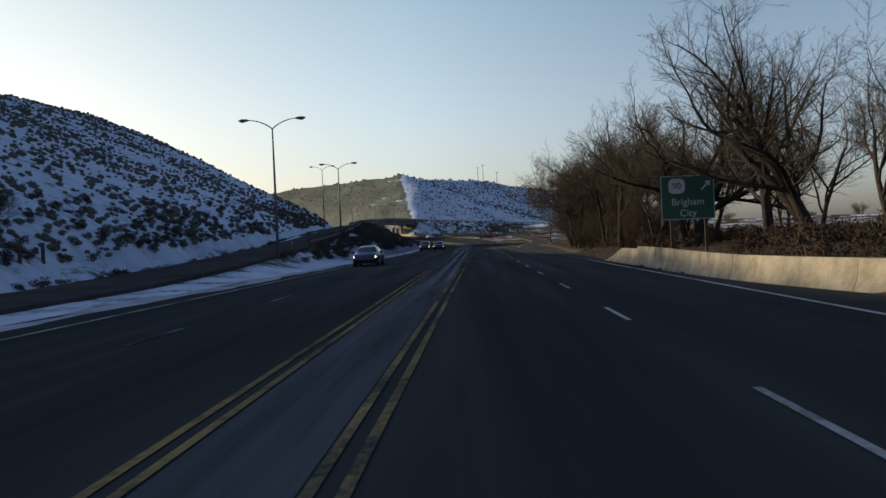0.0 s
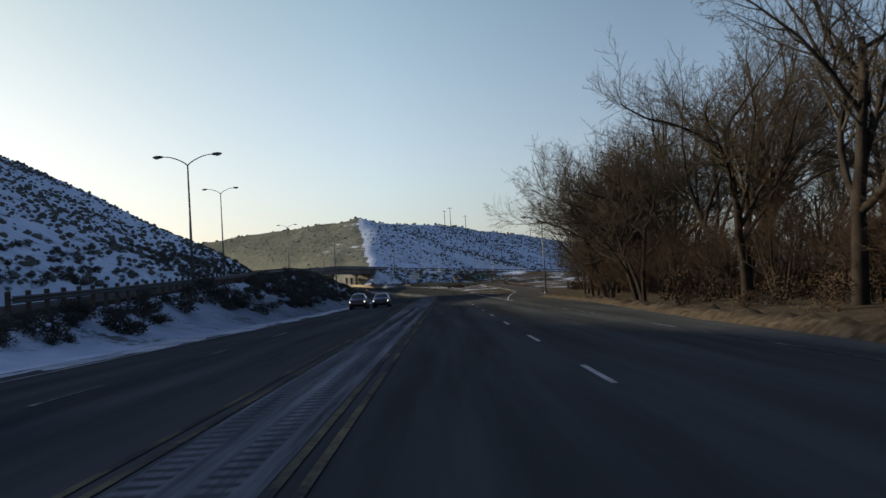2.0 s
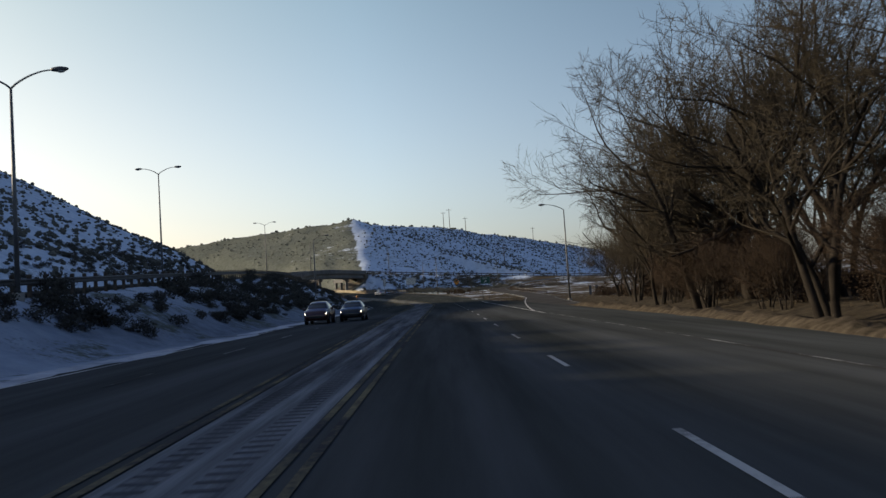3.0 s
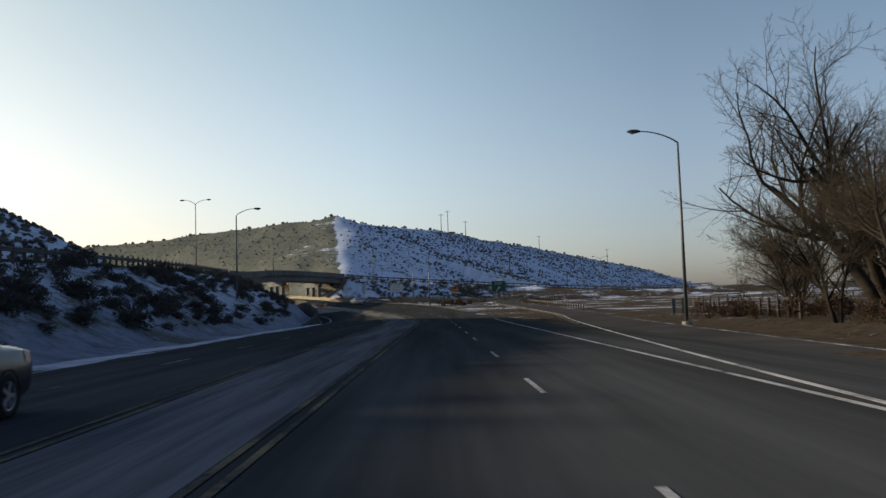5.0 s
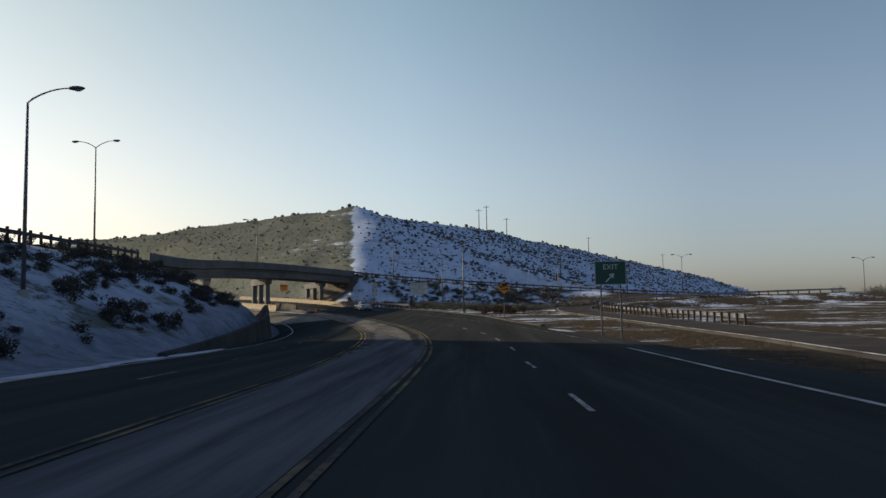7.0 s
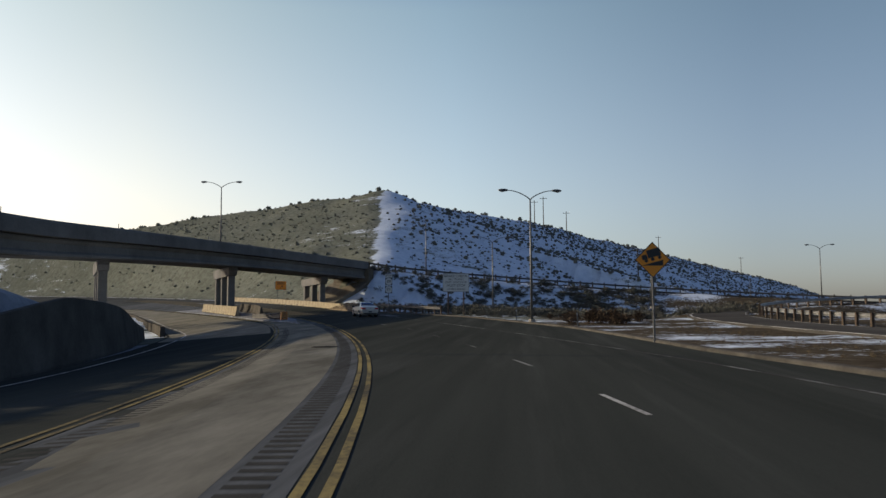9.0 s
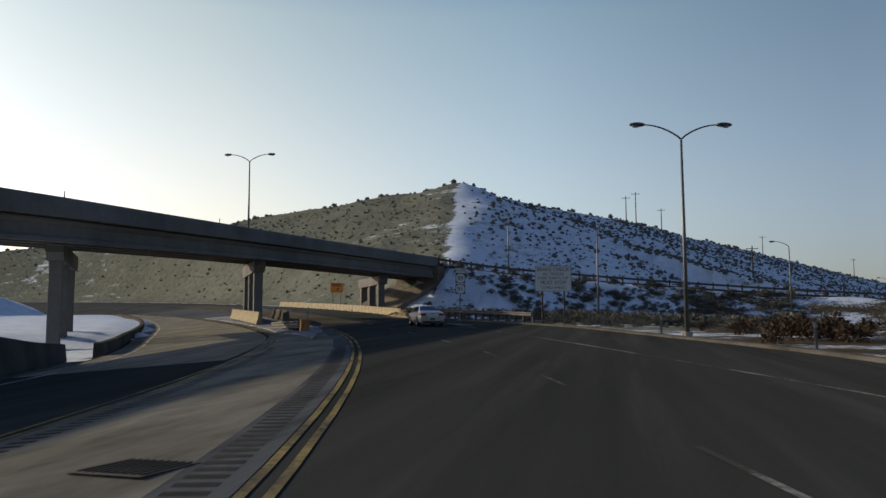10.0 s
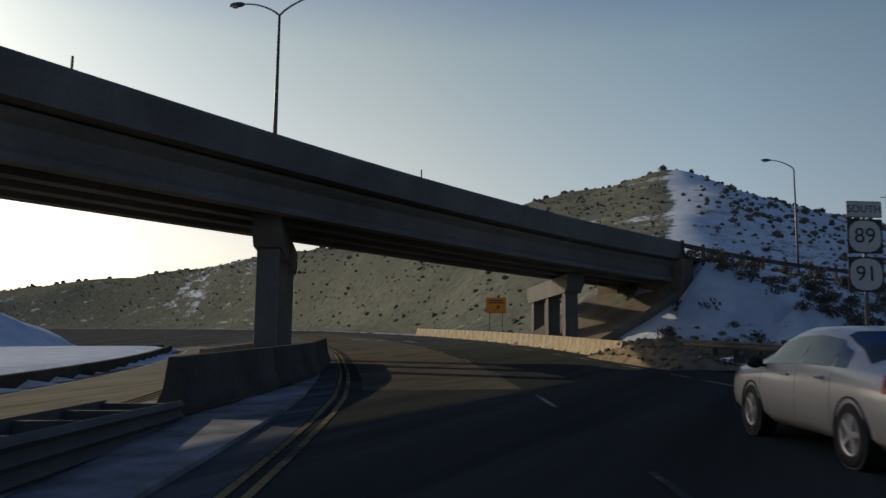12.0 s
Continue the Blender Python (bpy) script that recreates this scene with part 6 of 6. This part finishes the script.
def brush_places():
    left, right, bare = [], [], []
    while len(left) < 15500:
        x, y = rb.uniform(-135, -24), rb.uniform(-30, 330)
        if ramp_near(x, y)[0] > -RAMP_W - 2.5 or rb.random() > brush_density(x, y) + 0.15:
            continue
        if hill_left(x, y) < 0.5:
            continue
        left.append((x, y, ground(x, y) - 0.06, rb.uniform(0.38, 0.85) * rb.choice((0.8, 1.0, 1.1, 1.5)), rb.uniform(0.6, 1.0)))
    foot = []
    while len(foot) < 1000:
        # a darker belt of brush along the foot of the slope
        x, y = rb.uniform(-58, -26), rb.uniform(45, 235)
        away = -RAMP_W - ramp_near(x, y)[0]
        if not 2.5 < away < 15 or rb.random() > (0.25 + brush_density(x * 1.4, y * 0.7)) * (1.2 - away / 15):
            continue
        foot.append((x, y, ground(x, y) - 0.06, rb.uniform(0.6, 1.3), rb.uniform(0.7, 1.1)))
    while len(right) < 6800:
        x, y = rb.uniform(-45, 190), rb.uniform(366, 770)
        if hill_far(x, y) < 2 or ramp_near(x, y)[0] > -RAMP_W - 1.5 and y < 420:
            continue
        spine = table(y, [(384, -29), (396, -30.4), (430, -35.4), (462, -39.8), (556, 5), (640, 60), (750, 150), (840, 240)])
        if x < spine + 1 or x > spine + 110 or rb.random() > 0.35 + 0.5 * brush_density(x * 0.6, y * 0.6):
            continue
        # fewer shrubs on the open snow beside the spine
        if x - spine < 4 and rb.random() < 0.85 or x - spine < 34 and y < 470 and rb.random() < 0.45:
            continue
        right.append((x, y, ground(x, y) - 0.05, rb.uniform(0.45, 0.95) * rb.choice((0.8, 1.0, 1.5)), rb.uniform(0.6, 1.0)))
    while len(bare) < 3000:
        x, y = rb.uniform(-330, -30), rb.uniform(385, 520)
        spine = table(y, [(384, -29), (396, -30.4), (430, -35.4), (462, -39.8), (556, 5)])
        if x > spine - 1 or hill_far(x, y) < 1.5 or road_place(x, y)[1] < 14:
            continue
        bare.append((x, y, ground(x, y) - 0.05, rb.uniform(0.25, 0.6) * rb.choice((1, 1, 1, 1.8)), rb.uniform(0.5, 0.9)))
    # shrubs that stand up along the skyline
    for line in (CREST, CREST_RIGHT):
        for (ax, ay, _), (bx, by, _) in zip(line, line[1:]):
            for _ in range(round(math.hypot(bx - ax, by - ay) / 3.2)):
                t = rb.random()
                x, y = ax + (bx - ax) * t + rb.uniform(-3, 3), ay + (by - ay) * t + rb.uniform(-3, 3)
                bare.append((x, y, ground(x, y) - 0.08, rb.uniform(0.9, 2.3), rb.uniform(0.6, 0.95)))
    return left, foot, right, bare


b_left, b_foot, b_right, b_bare = brush_places()
scatter("foot_brush", b_foot, FULL_SHAPES, SHRUB_DARK, "dark brush belt along the foot of the snowy slope", "brush")
scatter("hillside_brush", b_left, SAGE_SHAPES, SAGE, "dark sagebrush dotted over the snowy slope", "brush")
b_near = [b for b in b_right if b[1] < 415]
enough = len(b_near) + 450
while len(b_near) < enough:
    x, y = rb.uniform(-28, 40), rb.uniform(384, 440)
    if hill_far(x, y) < 2 or ramp_near(x, y)[0] > -RAMP_W - 1.5 or x < table(y, [(384, -27), (396, -29), (430, -35), (462, -40)]) or rb.random() > 0.3 + brush_density(x * 2.5, y * 2.5):
        continue
    b_near.append((x, y, ground(x, y) - 0.05, rb.uniform(0.3, 0.75), rb.uniform(0.6, 1.0)))
b_right = [b for b in b_right if b[1] >= 415]
scatter("hillside_brush", b_near, FULL_SHAPES, SAGE, "dark sagebrush dotted over the snowy slope", "brush")
scatter("hillside_brush", b_right, SAGE_SHAPES, SAGE, "dark sagebrush dotted over the snowy slope", "brush")
# lighter sage for the far slope: distance haze is put into the colour
scatter("hillside_brush", b_bare, SAGE_SHAPES, surface("haze-paled sagebrush", (0.095, 0.10, 0.082), (0.17, 0.172, 0.145), 0.3, 6, 0.95), "sparse sagebrush on the bare brown slope", "brush")


# shrubs on the bank between road and ramp, each a thing
def shrub(shape_seed):
    v, f = bush_shape(shape_seed, 9, 56, 0.06, 0.95)
    ob = mesh_object("roadside_shrub", v, f.tolist(), SHRUB_DARK)
    return tagged(ob, "dark leafless shrub in snow on the bank", "shrub", "shrubs on the bank")


SHRUBS = [shrub(90 + k) for k in range(5)]
count = 0
while count < 290:
    y = rb.uniform(62, 268) if count < 200 else rb.uniform(140, 262)
    s, d = road_place(-20, y)
    x = rb.uniform(ramp_near(-25, y)[0] * 0 - 36, -13)
    right, rz, ry, _ = ramp_near(x, y)
    s, d = road_place(x, y)
    if not 0.8 < right < 16 or y > 268 or d > table(s, LEFT_EDGE) - 4.0 or rb.random() > 0.2 + brush_density(x * 2, y * 2):
        continue
    size = rb.uniform(0.9, 1.6) * rb.choice((0.8, 1.0, 1.4))
    m = pose(x, y, ground(x, y) - 0.1, 0, 0, rb.uniform(0, 360))
    if count < 5:
        SHRUBS[count].matrix_basis = m
        o = SHRUBS[count]
    else:
        o = copy_thing(SHRUBS[count % 5], m)
    o.scale = (size, size, size * rb.uniform(0.75, 1.15))
    count += 1
# lower scrub between them
low = []
while len(low) < 380:
    x, y = rb.uniform(-36, -13), rb.uniform(60, 272)
    right = ramp_near(x, y)[0]
    s, d = road_place(x, y)
    if not 0.6 < right < 16 or d > table(s, LEFT_EDGE) - 4.5 or rb.random() > 0.1 + brush_density(x * 2, y * 2):
        continue
    low.append((x, y, ground(x, y) - 0.06, rb.uniform(0.5, 1.5), rb.uniform(0.6, 1.0)))
scatter("bank_scrub", low, FULL_SHAPES, SHRUB_DARK, "low dark scrub in snow on the bank", "brush")
# the snowy bank past the overpass
extra = []
while len(extra) < 1900:
    x, y = rb.uniform(-32, 22), rb.uniform(318, 396)
    s, d = road_place(x, y)
    right = ramp_near(x, y)[0]
    if d < table(s, RIGHT_EDGE) + 3.0 or right < 0.5 or rb.random() > max(0.6, 0.45 + brush_density(x * 1.5, y * 1.5)):
        continue
    near_kerb = min(1.0, 0.45 + 0.07 * (d - table(s, RIGHT_EDGE) - 3.0))
    extra.append((x, y, ground(x, y) - 0.08, near_kerb * rb.uniform(0.5, 1.3) * rb.choice((0.8, 1.0, 1.7)), rb.uniform(0.7, 1.0)))
scatter("bank_brush", extra, FULL_SHAPES, SAGE, "dense dark brush on the snowy bank by the bend", "brush")
mound = [(rb.gauss(4.5, 2.2), rb.gauss(304, 3.0)) for _ in range(22)]
scatter("dry_brush", [(x, y, ground(x, y), rb.uniform(0.8, 1.9), 1.0) for x, y in mound if road_place(x, y)[1] > 14.4], FULL_SHAPES, RUSTBRUSH, "dry straw-brown brush mound beside the bend", "brush")

scrub, tufts = [], []
while len(scrub) < 1250:
    x, y = rb.uniform(10.4, 42), rb.uniform(-10, 200)
    if y < 75 and x < 24 and rb.random() < 0.65 or x < 10.6 + max(0, 40 - y) * 0.05 + max(0, y - 130) * 0.13 or exit_off(x, y)[0] < 6.5:
        continue
    scrub.append((x, y, ground(x, y) - 0.05, rb.uniform(0.7, 2.0), rb.uniform(0.8, 1.3)))
scatter("undergrowth", scrub, SCRUB_SHAPES, RUSTBRUSH, "tangled russet undergrowth beneath bare trees", "undergrowth")
while len(tufts) < 3600:
    x, y = rb.uniform(6.5, 40), rb.uniform(-5, 300)
    s, d = road_place(x, y)
    re = table(s, RIGHT_EDGE)
    if d < re + 0.3 or exit_off(x, y)[0] < 4.8 or d > re + 9 and rb.random() < 0.6:
        continue
    tufts.append((x, y, ground(x, y) - 0.03, rb.uniform(0.10, 0.27), rb.uniform(0.6, 1.2)))
scatter("verge_grass", tufts, TUFT_SHAPES, GRASS, "dry straw grass tufts on the gravel verge", "grass")


# ---- poles on the ridge and a fence by the exit ----
def utility_pole(x, y, h):
    ob = thing("utility_pole", pose(x, y, ground(x, y)), "weathered timber utility pole with a crossarm", "utility pole", "utility poles")
    bm = bmesh.new()
    add_tube(bm, [Vector((0, 0, -0.5)), Vector((0, 0, h))], [0.2, 0.13], 8)
    part("pole", bm, TIMBER, ob)
    bm = bmesh.new()
    add_box(bm, pose(0, 0.16, h - 0.7), 2.8, 0.14, 0.16)
    part("crossarm", bm, TIMBER, ob)
    for k in (-1.2, 0, 1.2):
        bm = bmesh.new()
        add_tube(bm, [Vector((k, 0.16, h - 0.62)), Vector((k, 0.16, h - 0.38))], 0.06, 6)
        part("insulator", bm, CLEAR, ob)


for x, y, h in ((3.0, 556, 10), (6.5, 560, 12), (16, 572, 8.5), (64, 646, 9), (120, 715, 9), (30, 470, 9), (58, 500, 9)):
    utility_pole(x, y, h)


def build_fence(points, label):
    line = curve_through(points, 3.2)
    ob = thing("wire_fence", pose(*line[0]), label, "fence")
    for p in line:
        z = ground(p.x, p.y)
        o = new("post", post_mesh("timber", 1.3))
        o.parent = ob
        o.matrix_basis = Matrix.Translation(Vector((p.x, p.y, z)) - line[0])
    for h in (0.5, 0.85, 1.2):
        bm = bmesh.new()
        add_tube(bm, [Vector((p.x, p.y, ground(p.x, p.y) + h)) - line[0] for p in line], 0.012, 3)
        part("wire", bm, GALV, ob)


build_fence([(22, 178, 0), (27, 205, 0), (34, 238, 0), (44, 262, 0), (66, 274, 0), (110, 280, 0), (170, 284, 0)], "old timber post and wire fence beside the exit")
build_fence([(-28.6, 43, 0), (-28.2, 47, 0), (-28.0, 52, 0)], "short dark timber post fence at the foot of the slope")
